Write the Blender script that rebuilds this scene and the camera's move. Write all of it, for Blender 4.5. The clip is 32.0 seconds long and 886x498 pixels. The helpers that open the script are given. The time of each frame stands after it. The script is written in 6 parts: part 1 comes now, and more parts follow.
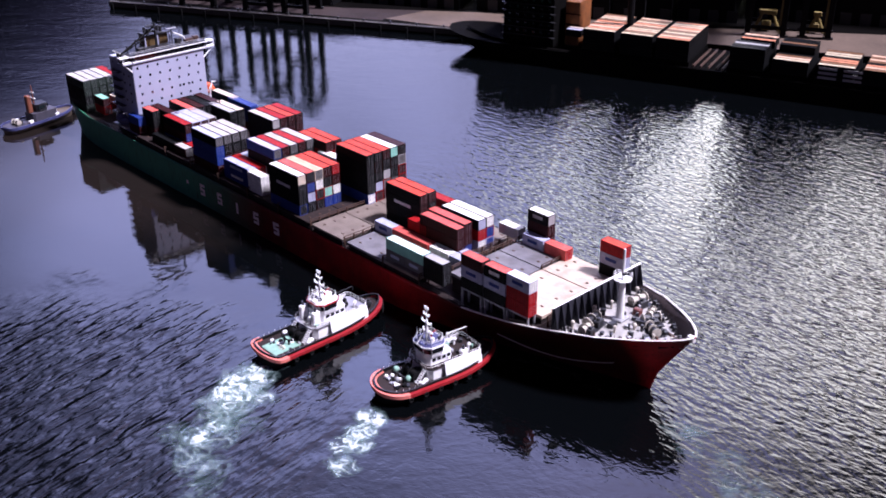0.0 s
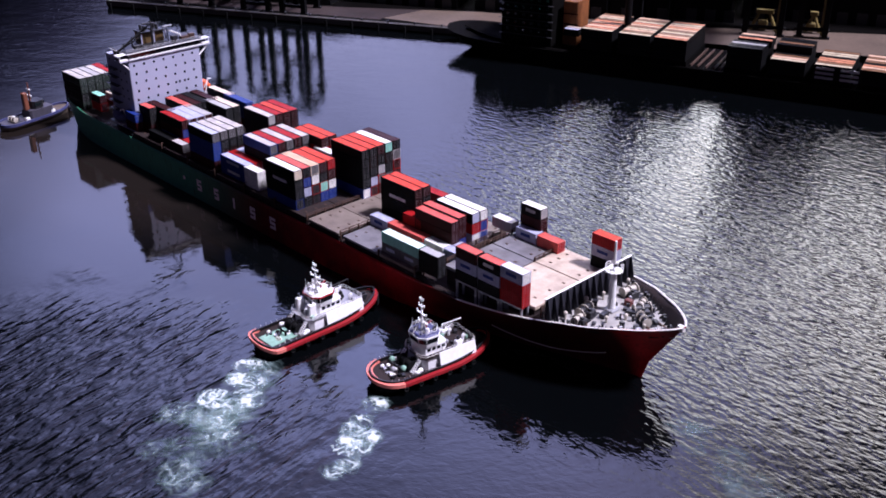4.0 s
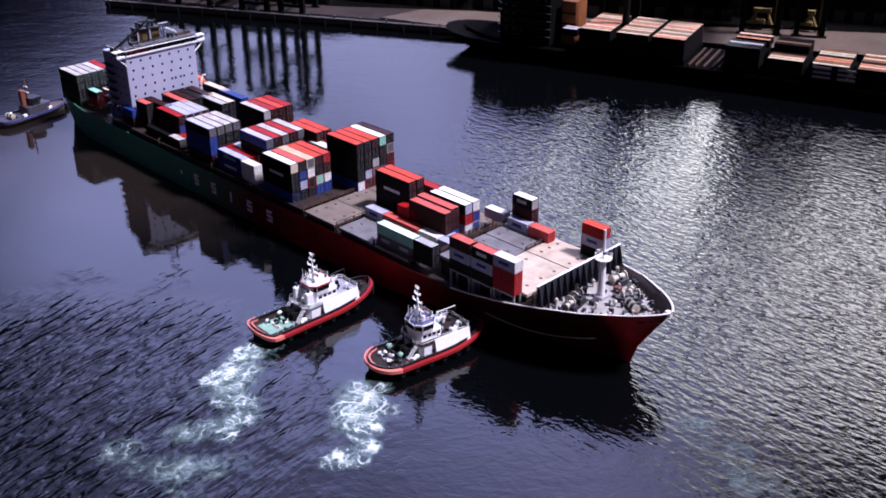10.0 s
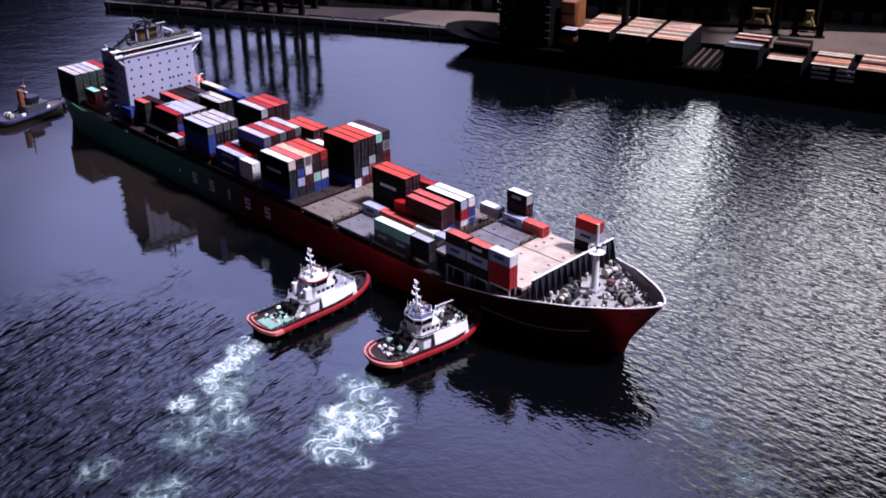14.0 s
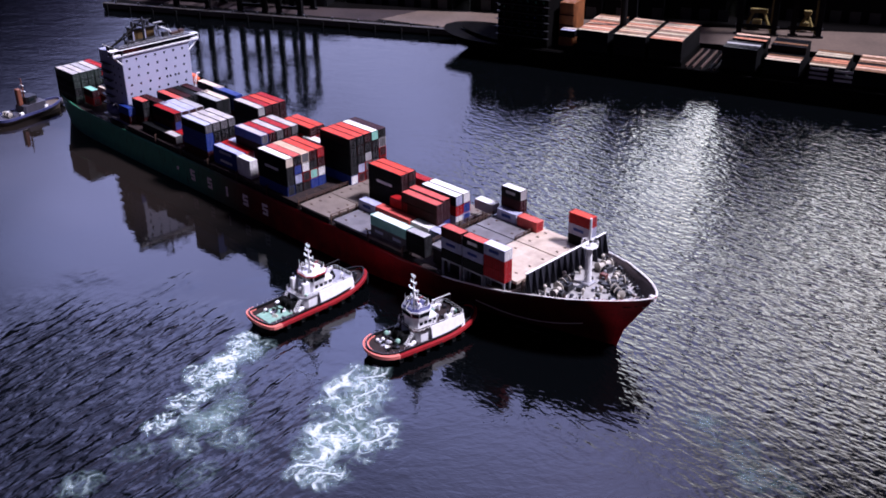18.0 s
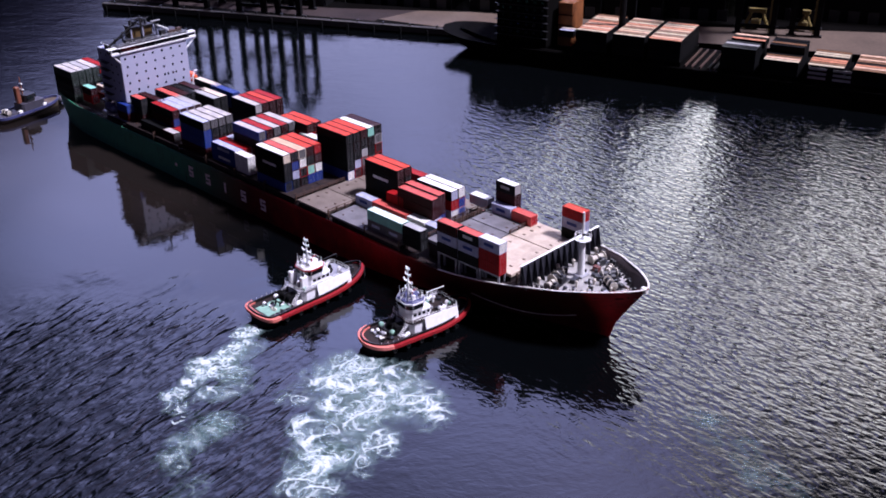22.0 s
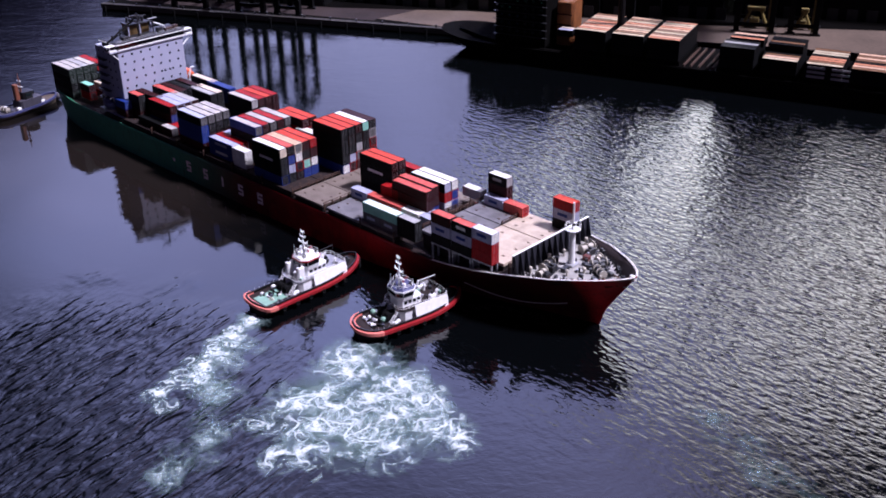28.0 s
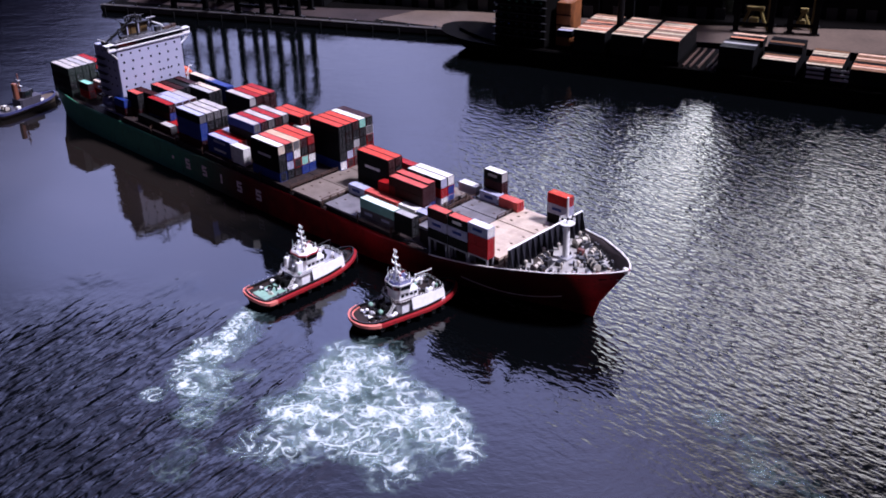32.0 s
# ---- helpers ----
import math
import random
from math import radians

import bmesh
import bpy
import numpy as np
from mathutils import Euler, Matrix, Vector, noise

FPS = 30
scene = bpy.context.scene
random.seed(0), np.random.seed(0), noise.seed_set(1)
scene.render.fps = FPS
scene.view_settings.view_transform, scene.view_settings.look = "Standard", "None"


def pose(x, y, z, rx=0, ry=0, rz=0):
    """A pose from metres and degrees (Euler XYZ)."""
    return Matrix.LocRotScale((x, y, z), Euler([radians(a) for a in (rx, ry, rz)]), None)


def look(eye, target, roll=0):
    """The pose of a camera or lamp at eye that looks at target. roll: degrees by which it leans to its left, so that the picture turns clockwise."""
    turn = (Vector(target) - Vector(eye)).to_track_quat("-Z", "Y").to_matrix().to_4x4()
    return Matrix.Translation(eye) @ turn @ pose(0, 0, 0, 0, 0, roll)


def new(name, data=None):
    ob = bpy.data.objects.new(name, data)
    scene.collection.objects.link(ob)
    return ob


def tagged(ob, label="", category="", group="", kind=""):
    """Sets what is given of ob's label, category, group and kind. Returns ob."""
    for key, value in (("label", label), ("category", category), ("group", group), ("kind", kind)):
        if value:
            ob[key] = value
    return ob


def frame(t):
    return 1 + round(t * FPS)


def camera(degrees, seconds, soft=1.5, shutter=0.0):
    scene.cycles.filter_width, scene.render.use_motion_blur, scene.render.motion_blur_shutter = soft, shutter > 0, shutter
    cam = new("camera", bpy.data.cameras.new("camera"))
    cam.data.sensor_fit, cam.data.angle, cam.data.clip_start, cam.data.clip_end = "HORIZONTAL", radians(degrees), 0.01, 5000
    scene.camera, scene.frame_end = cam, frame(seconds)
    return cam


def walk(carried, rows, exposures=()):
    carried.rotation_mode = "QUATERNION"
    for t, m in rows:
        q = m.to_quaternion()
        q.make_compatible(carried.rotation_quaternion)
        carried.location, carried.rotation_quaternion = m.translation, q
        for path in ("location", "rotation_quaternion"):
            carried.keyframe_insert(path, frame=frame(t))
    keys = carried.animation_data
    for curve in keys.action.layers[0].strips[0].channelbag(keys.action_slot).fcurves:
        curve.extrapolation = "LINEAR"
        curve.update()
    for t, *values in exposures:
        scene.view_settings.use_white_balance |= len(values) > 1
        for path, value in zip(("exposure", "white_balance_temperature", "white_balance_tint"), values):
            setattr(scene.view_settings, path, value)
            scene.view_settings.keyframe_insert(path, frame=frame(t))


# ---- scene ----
# ---------------------------------------------------------------- camera
# seconds, the eye, heading and angle down, roll: a drone that climbs and backs off slowly
PATH = [(0, 123.75, -147.38, 116.55, 136.937, 26.39, -0.41), (2, 123.7, -147.95, 117.04, 136.814, 26.442, -0.367), (4, 123.65, -148.47, 117.53, 136.689, 26.519, -0.336), (6, 123.61, -148.95, 118.02, 136.594, 26.596, -0.334), (8, 123.57, -149.38, 118.52, 136.53, 26.66, -0.359), (10, 123.53, -149.76, 119.03, 136.482, 26.708, -0.404), (12, 123.49, -150.09, 119.54, 136.439, 26.744, -0.457), (14, 123.45, -150.37, 120.06, 136.392, 26.777, -0.508), (16, 123.42, -150.61, 120.58, 136.342, 26.812, -0.552), (18, 123.39, -150.79, 121.11, 136.294, 26.858, -0.588), (20, 123.36, -150.93, 121.64, 136.255, 26.915, -0.621), (22, 123.34, -151.03, 122.18, 136.23, 26.985, -0.657), (24, 123.32, -151.07, 122.72, 136.218, 27.063, -0.704), (26, 123.3, -151.07, 123.27, 136.213, 27.142, -0.767), (28, 123.28, -151.02, 123.82, 136.208, 27.215, -0.846), (30, 123.27, -150.92, 124.38, 136.204, 27.277, -0.927), (32, 123.25, -150.77, 124.94, 136.227, 27.328, -0.984)]


def aim(x, y, z, heading, down, roll):
    a, b = radians(heading), radians(down)
    way = Vector((math.cos(a) * math.cos(b), math.sin(a) * math.cos(b), -math.sin(b)))
    return look((x, y, z), Vector((x, y, z)) + way, roll)


cam = camera(45.93, 32.0, soft=1.8)
walk(cam, [(t, aim(*row)) for t, *row in PATH], exposures=[(0, 1.1, 5500, 28), (2, 0.88, 5500, 28), (6, 0.76, 5430, 28), (32, 0.68, 5400, 28)])

# drift of the ship and of the two tugs: seconds, metres east, metres north, degrees of turn
SHIP_DRIFT = [[0.0, 0.0, 0.0, 0.0], [2.0, -1.679, 0.607, 0.155], [4.0, -3.41, 1.308, 0.315], [6.0, -5.144, 2.027, 0.467], [8.0, -6.852, 2.731, 0.61], [10.0, -8.527, 3.42, 0.747], [12.0, -10.178, 4.108, 0.881], [14.0, -11.829, 4.821, 1.017], [16.0, -13.505, 5.578, 1.155], [18.0, -15.222, 6.39, 1.293], [20.0, -16.984, 7.254, 1.428], [22.0, -18.777, 8.15, 1.558], [24.0, -20.57, 9.055, 1.681], [26.0, -22.331, 9.946, 1.799], [28.0, -24.046, 10.824, 1.918], [30.0, -25.756, 11.744, 2.05], [32.0, -27.6, 12.845, 2.207]]
TUG_A_DRIFT = [[0.0, 0.0, 0.0, -0.0], [2.0, -1.725, 0.625, 0.055], [4.0, -3.477, 1.445, -0.276], [6.0, -5.222, 2.291, -0.434], [8.0, -6.917, 3.103, -0.329], [10.0, -8.545, 3.882, -0.069], [12.0, -10.113, 4.656, 0.207], [14.0, -11.655, 5.462, 0.412], [16.0, -13.214, 6.325, 0.534], [18.0, -14.83, 7.25, 0.615], [20.0, -16.521, 8.228, 0.706], [22.0, -18.278, 9.232, 0.828], [24.0, -20.064, 10.234, 0.945], [26.0, -21.825, 11.218, 0.98], [28.0, -23.532, 12.197, 0.892], [30.0, -25.23, 13.238, 0.832], [32.0, -27.127, 14.482, 1.405]]
TUG_B_DRIFT = [[0.0, 0.0, 0.0, 0.001], [2.0, -1.649, 0.765, -0.581], [4.0, -3.384, 1.691, -0.471], [6.0, -5.118, 2.619, -0.207], [8.0, -6.756, 3.517, 0.056], [10.0, -8.254, 4.411, 0.316], [12.0, -9.643, 5.335, 0.585], [14.0, -11.015, 6.308, 0.832], [16.0, -12.488, 7.326, 0.982], [18.0, -14.165, 8.365, 0.947], [20.0, -16.09, 9.394, 0.674], [22.0, -18.221, 10.389, 0.192], [24.0, -20.433, 11.348, -0.379], [26.0, -22.548, 12.304, -0.853], [28.0, -24.427, 13.317, -1.08], [30.0, -26.112, 14.461, -1.134], [32.0, -28.049, 15.793, -1.61]]

# ---------------------------------------------------------------- world, sun
SUN_AZ, SUN_EL = 32, 58          # degrees from +x towards +y; above the horizon
world = bpy.data.worlds.new("world")
scene.world = world
world.use_nodes = True
wn = world.node_tree.nodes
sky = wn.new("ShaderNodeTexSky")
sky.sky_type = "NISHITA"
sky.sun_disc = False
sky.sun_elevation = radians(SUN_EL)
sky.sun_rotation = radians(90 - SUN_AZ)
sky.air_density, sky.dust_density, sky.ozone_density = 1.0, 5.0, 2.0
# broken cloud over the whole sky, thinner and thicker by chance
wt = wn.new("ShaderNodeTexCoord")
wm = wn.new("ShaderNodeMapping")
wm.inputs["Scale"].default_value = (1.0, 1.0, 2.6)
cloud = wn.new("ShaderNodeTexNoise")
cloud.inputs["Scale"].default_value, cloud.inputs["Detail"].default_value, cloud.inputs["Distortion"].default_value = 2.3, 6, 0.4
cr = wn.new("ShaderNodeMapRange")
cr.inputs["From Min"].default_value, cr.inputs["From Max"].default_value = 0.32, 0.68
cr.inputs["To Min"].default_value, cr.inputs["To Max"].default_value = 0.55, 1.45
cmul = wn.new("ShaderNodeVectorMath")
cmul.operation = "SCALE"
wl = world.node_tree.links.new
wl(wt.outputs["Generated"], wm.inputs["Vector"])
wl(wm.outputs[0], cloud.inputs["Vector"])
wl(cloud.outputs[0], cr.inputs["Value"])
wl(sky.outputs[0], cmul.inputs[0])
wl(cr.outputs[0], cmul.inputs["Scale"])
# sky patches added away from the sun, to brighten and dim the water's reflection
def towards(az, el, start, end, lo, hi):
    """A smooth rise from lo to hi round one direction; start and end are cosines of the angle from it."""
    d = wn.new("ShaderNodeVectorMath")
    d.operation = "DOT_PRODUCT"
    a, e = radians(az), radians(el)
    d.inputs[1].default_value = (math.cos(a) * math.cos(e), math.sin(a) * math.cos(e), math.sin(e))
    wl(wt.outputs["Generated"], d.inputs[0])
    r = wn.new("ShaderNodeMix")
    r.data_type = "RGBA"
    k = wn.new("ShaderNodeMapRange")
    k.interpolation_type = "SMOOTHSTEP"
    k.inputs["From Min"].default_value, k.inputs["From Max"].default_value = start, end
    wl(d.outputs["Value"], k.inputs["Value"])
    wl(k.outputs[0], r.inputs["Factor"])
    r.inputs["A"].default_value, r.inputs["B"].default_value = (*lo, 1), (*hi, 1)
    return r.outputs["Result"]


bright = wn.new("ShaderNodeVectorMath")
bright.operation = "MAXIMUM"
wl(towards(145, 30, 0.92, 0.99, (0.18, 0.118, 0.155), (14.4, 11.0, 10.2)), bright.inputs[0])
wl(towards(116, 20, 0.94, 0.99, (0, 0, 0), (32.0, 24.4, 13.2)), bright.inputs[1])
higher = wn.new("ShaderNodeVectorMath")
higher.operation = "MAXIMUM"
wl(bright.outputs[0], higher.inputs[0])
wl(towards(141, 43, 0.92, 0.99, (0, 0, 0), (20.5, 16.5, 15.8)), higher.inputs[1])
c3 = cmul
# the last tone darkens a low patch, standing in for lens falloff
for tone in (higher.outputs[0], towards(0, 90, 0.45, 0.85, (1.25, 1.2, 1.2), (0.6, 0.55, 0.55)), towards(161, 9.5, 0.975, 0.9965, (1, 1, 1), (0.05, 0.042, 0.065))):
    m3 = wn.new("ShaderNodeVectorMath")
    m3.operation = "MULTIPLY"
    wl(c3.outputs[0], m3.inputs[0])
    wl(tone, m3.inputs[1])
    c3 = m3
wl(c3.outputs[0], wn["Background"].inputs["Color"])
wn["Background"].inputs["Strength"].default_value = 0.05

sun_data = bpy.data.lights.new("sun", "SUN")
sun_data.energy, sun_data.angle, sun_data.color = 4.3, radians(8), (1.0, 0.92, 0.85)
sun = new("sun", sun_data)
sa, se = radians(SUN_AZ), radians(SUN_EL)
sun.matrix_world = look((0, 0, 300), (-math.cos(sa) * math.cos(se), -math.sin(sa) * math.cos(se), 300 - math.sin(se)))


# ---------------------------------------------------------------- materials
def material(name, colour, rough=0.6, metal=0.0, vary=0.25, scale=0.6, bump=0.0, fine=8.0, spec=0.5, dirt=None):
    """Paint or stuff with stains at a large and a fine scale, in metres of the thing's own space."""
    m = bpy.data.materials.new(name)
    m.use_nodes = True
    nt = m.node_tree
    n, link = nt.nodes, nt.links.new
    b = n["Principled BSDF"]
    tc = n.new("ShaderNodeTexCoord")
    oi = n.new("ShaderNodeObjectInfo")
    off = n.new("ShaderNodeVectorMath")
    off.operation = "SCALE"
    off.inputs[0].default_value = (37.0, 91.0, 53.0)
    link(oi.outputs["Random"], off.inputs["Scale"])
    add = n.new("ShaderNodeVectorMath")
    link(tc.outputs["Object"], add.inputs[0])
    link(off.outputs[0], add.inputs[1])
    big = n.new("ShaderNodeTexNoise")
    big.inputs["Scale"].default_value, big.inputs["Detail"].default_value = scale, 6
    small = n.new("ShaderNodeTexNoise")
    small.inputs["Scale"].default_value, small.inputs["Detail"].default_value = fine, 4
    link(add.outputs[0], big.inputs["Vector"])
    link(add.outputs[0], small.inputs["Vector"])
    mul = n.new("ShaderNodeMath")
    mul.operation = "MULTIPLY_ADD"
    link(big.outputs[0], mul.inputs[0])
    mul.inputs[1].default_value = 0.7
    sm = n.new("ShaderNodeMath")
    sm.operation = "MULTIPLY"
    link(small.outputs[0], sm.inputs[0])
    sm.inputs[1].default_value = 0.3
    link(sm.outputs[0], mul.inputs[2])
    ramp = n.new("ShaderNodeMapRange")
    ramp.inputs["From Min"].default_value, ramp.inputs["From Max"].default_value = 0.3, 0.7
    link(mul.outputs[0], ramp.inputs["Value"])
    mix = n.new("ShaderNodeMix")
    mix.data_type = "RGBA"
    dark = dirt or tuple(c * (1 - vary) for c in colour)
    mix.inputs["A"].default_value = (*(c * (1 - vary) + d * vary * 0.3 for c, d in zip(colour, dark)), 1)
    mix.inputs["B"].default_value = (*(min(1, c * (1 + vary * 0.4)) for c in colour), 1)
    link(ramp.outputs[0], mix.inputs["Factor"])
    link(mix.outputs["Result"], b.inputs["Base Color"])
    b.inputs["Roughness"].default_value, b.inputs["Metallic"].default_value = rough, metal
    b.inputs["Specular IOR Level"].default_value = spec
    if bump:
        bp = n.new("ShaderNodeBump")
        bp.inputs["Strength"].default_value, bp.inputs["Distance"].default_value = bump, 0.05
        link(small.outputs[0], bp.inputs["Height"])
        link(bp.outputs[0], b.inputs["Normal"])
    return m


PAINT = {
    "white": material("white_paint", (0.76, 0.74, 0.72), 0.5, vary=0.38, scale=0.8, spec=0.2),
    "lavender": material("pale_blue_paint", (0.4, 0.41, 0.56), 0.5, vary=0.4, scale=0.8, spec=0.2),
    "red": material("red_paint", (0.32, 0.012, 0.013), 0.5, vary=0.45, scale=0.8, spec=0.08),
    "orange": material("orange_red_paint", (0.56, 0.055, 0.03), 0.5, vary=0.45, scale=0.8, spec=0.08),
    "pink": material("faded_red_paint", (0.54, 0.1, 0.085), 0.55, vary=0.45, scale=0.8, spec=0.08),
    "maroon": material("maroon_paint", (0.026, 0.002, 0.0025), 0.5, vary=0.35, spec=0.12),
    # near black for container sides and ends that lie in shade
    "black": material("shaded_dark_paint", (0.0065, 0.0068, 0.0075), 0.5, vary=0.3, spec=0.06),
    "blue": material("blue_paint", (0.016, 0.036, 0.2), 0.5, vary=0.3, spec=0.2),
    "green": material("mint_green_paint", (0.25, 0.55, 0.45), 0.5, vary=0.25, spec=0.2),
    "grey": material("grey_paint", (0.35, 0.34, 0.35), 0.55, vary=0.25, spec=0.2),
    "beige": material("beige_paint", (0.6, 0.5, 0.4), 0.55, vary=0.25, spec=0.2),
    "peach": material("peach_paint", (0.6, 0.4, 0.28), 0.65, vary=0.45, scale=0.35, fine=2.0, spec=0.08),
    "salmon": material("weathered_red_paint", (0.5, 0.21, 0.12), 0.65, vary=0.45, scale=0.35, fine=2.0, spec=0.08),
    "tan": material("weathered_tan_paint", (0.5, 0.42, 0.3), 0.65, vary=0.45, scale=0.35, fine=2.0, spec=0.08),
    "brown": material("brown_paint", (0.16, 0.08, 0.04), 0.55, vary=0.3, spec=0.2),
    "moss": material("dull_dark_green_paint", (0.022, 0.032, 0.026), 0.55, vary=0.4, spec=0.12),
    # dimmed copy of white for the aft stacks: falloff painted into the colour
    "chalk": material("dimmed_white_paint", (0.46, 0.43, 0.43), 0.65, vary=0.45, scale=0.5, spec=0.1),
    "slate": material("dark_grey_paint", (0.1, 0.095, 0.1), 0.55, vary=0.35, spec=0.2),
}
STEEL_DARK = material("dark_steel", (0.025, 0.025, 0.03), 0.5, 0.3, bump=0.2)
STEEL_GREY = material("grey_steel", (0.3, 0.3, 0.33), 0.5, 0.2, bump=0.2)
HATCH = material("hatch_cover_paint", (0.17, 0.14, 0.12), 0.75, vary=0.6, scale=0.25, bump=0.3, dirt=(0.14, 0.08, 0.06))
DECK_GREY = material("deck_paint_grey", (0.36, 0.35, 0.34), 0.75, vary=0.55, scale=0.3, bump=0.3, dirt=(0.1, 0.07, 0.06))
DECK_DARK = material("deck_paint_dark", (0.03, 0.022, 0.022), 0.75, vary=0.4, scale=0.3, bump=0.3, spec=0.12)
RAIL_WHITE = material("white_rail_paint", (0.8, 0.8, 0.8), 0.5, vary=0.1)
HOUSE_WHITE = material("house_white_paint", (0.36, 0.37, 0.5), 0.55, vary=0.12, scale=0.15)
RUST_DARK = material("dark_rusty_paint", (0.05, 0.022, 0.015), 0.7, vary=0.4)
FUNNEL_TAN = material("funnel_tan_paint", (0.1, 0.06, 0.018), 0.6, vary=0.25)
GLASS = material("window_glass", (0.01, 0.012, 0.015), 0.08, 0, vary=0.1, spec=0.6)
FENDER_RED = material("tug_hull_red", (0.28, 0.01, 0.014), 0.5, vary=0.3, scale=0.8)
FENDER_PINK = material("sunlit_pink_fender", (0.72, 0.2, 0.16), 0.65, vary=0.35, scale=0.7)
TUG_WHITE = material("tug_white_paint", (0.82, 0.82, 0.84), 0.45, vary=0.18, scale=0.9)
MAST_RED = material("mast_dull_red", (0.17, 0.055, 0.03), 0.6, vary=0.3)
RUBBER = material("black_rubber", (0.006, 0.006, 0.0065), 0.85, vary=0.3, spec=0.12)
TUG_GREEN = material("tug_deck_green", (0.22, 0.38, 0.3), 0.7, vary=0.5)
ORANGE = material("safety_orange", (0.8, 0.12, 0.02), 0.5, vary=0.15)
CONCRETE = material("quay_concrete", (0.032, 0.027, 0.027), 0.85, vary=0.4, scale=0.12, bump=0.3)
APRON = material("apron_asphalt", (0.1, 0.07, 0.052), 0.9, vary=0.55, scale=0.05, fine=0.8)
DIM_APRON = material("dim_asphalt", (0.04, 0.03, 0.03), 0.9, vary=0.5, scale=0.05, fine=0.8, spec=0.1)
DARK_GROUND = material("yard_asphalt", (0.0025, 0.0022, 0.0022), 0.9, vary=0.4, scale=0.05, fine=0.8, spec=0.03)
CRANE_YELLOW = material("crane_yellow", (0.2, 0.15, 0.04), 0.6, vary=0.3)
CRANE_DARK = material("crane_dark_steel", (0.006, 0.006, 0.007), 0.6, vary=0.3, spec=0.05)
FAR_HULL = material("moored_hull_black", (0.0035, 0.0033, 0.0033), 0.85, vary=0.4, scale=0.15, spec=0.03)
ROPE = material("pale_rope", (0.6, 0.57, 0.5), 0.9, vary=0.2)
TUG_BLUE = material("tug_hull_blue", (0.05, 0.055, 0.15), 0.5, vary=0.3)
TUG_BROWN = material("tug_hull_brown", (0.1, 0.075, 0.055), 0.6, vary=0.3)


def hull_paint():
    """Dark red topsides, dark green abaft, black below, with runs of rust; glow and shade painted in."""
    m = material("ship_hull_paint", (0.11, 0.004, 0.005), 0.5, vary=0.35, scale=0.2, spec=0.2)
    nt = m.node_tree
    n, link = nt.nodes, nt.links.new
    b = n["Principled BSDF"]
    tc = n.new("ShaderNodeTexCoord")
    sep = n.new("ShaderNodeSeparateXYZ")
    link(tc.outputs["Object"], sep.inputs[0])
    # green blended over the red towards the stern, by x alone
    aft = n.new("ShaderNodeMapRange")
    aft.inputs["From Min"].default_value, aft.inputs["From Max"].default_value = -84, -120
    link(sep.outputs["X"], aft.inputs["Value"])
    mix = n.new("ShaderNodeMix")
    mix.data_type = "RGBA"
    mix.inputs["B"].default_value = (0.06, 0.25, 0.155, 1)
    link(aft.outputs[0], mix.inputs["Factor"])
    # light painted into the red: dull aft, glow amidships, shaded bow flank, lit stem
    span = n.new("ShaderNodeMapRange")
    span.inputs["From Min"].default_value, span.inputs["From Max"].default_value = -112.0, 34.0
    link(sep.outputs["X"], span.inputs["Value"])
    lit_reds = n.new("ShaderNodeValToRGB")
    lit_reds.color_ramp.interpolation = "EASE"
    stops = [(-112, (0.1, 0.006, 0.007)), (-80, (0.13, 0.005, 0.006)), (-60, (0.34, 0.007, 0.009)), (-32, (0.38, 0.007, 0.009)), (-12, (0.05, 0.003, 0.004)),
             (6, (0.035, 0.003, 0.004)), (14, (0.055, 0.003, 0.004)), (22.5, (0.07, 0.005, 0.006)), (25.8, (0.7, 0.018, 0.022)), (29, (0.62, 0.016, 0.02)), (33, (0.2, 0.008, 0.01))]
    lit_reds.color_ramp.elements.remove(lit_reds.color_ramp.elements[-1])
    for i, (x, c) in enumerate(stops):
        e = lit_reds.color_ramp.elements[0] if i == 0 else lit_reds.color_ramp.elements.new((x + 112) / 146)
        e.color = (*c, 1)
    link(span.outputs[0], lit_reds.inputs["Fac"])
    wear = n.new("ShaderNodeMix")
    wear.data_type, wear.blend_type = "RGBA", "MULTIPLY"
    wear.inputs["Factor"].default_value = 0.8
    link(lit_reds.outputs["Color"], wear.inputs["A"])
    grime = n.new("ShaderNodeTexNoise")
    grime.inputs["Scale"].default_value, grime.inputs["Detail"].default_value = 0.22, 6
    link(tc.outputs["Object"], grime.inputs["Vector"])
    tone = n.new("ShaderNodeMapRange")
    tone.inputs["From Min"].default_value, tone.inputs["From Max"].default_value = 0.3, 0.6
    tone.inputs["To Min"].default_value = 0.45
    link(grime.outputs[0], tone.inputs["Value"])
    link(tone.outputs[0], wear.inputs["B"])
    link(wear.outputs["Result"], mix.inputs["A"])
    streak = n.new("ShaderNodeTexNoise")
    mp = n.new("ShaderNodeMapping")
    mp.inputs["Scale"].default_value = (0.9, 0.9, 0.05)
    link(tc.outputs["Object"], mp.inputs["Vector"])
    link(mp.outputs[0], streak.inputs["Vector"])
    streak.inputs["Detail"].default_value = 5
    sr = n.new("ShaderNodeMapRange")
    sr.inputs["From Min"].default_value, sr.inputs["From Max"].default_value = 0.55, 0.75
    link(streak.outputs[0], sr.inputs["Value"])
    mix2 = n.new("ShaderNodeMix")
    mix2.data_type = "RGBA"
    mix2.inputs["B"].default_value = (0.03, 0.008, 0.006, 1)
    link(sr.outputs[0], mix2.inputs["Factor"])
    link(mix.outputs["Result"], mix2.inputs["A"])
    link(mix2.outputs["Result"], b.inputs["Base Color"])
    return m


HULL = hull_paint()


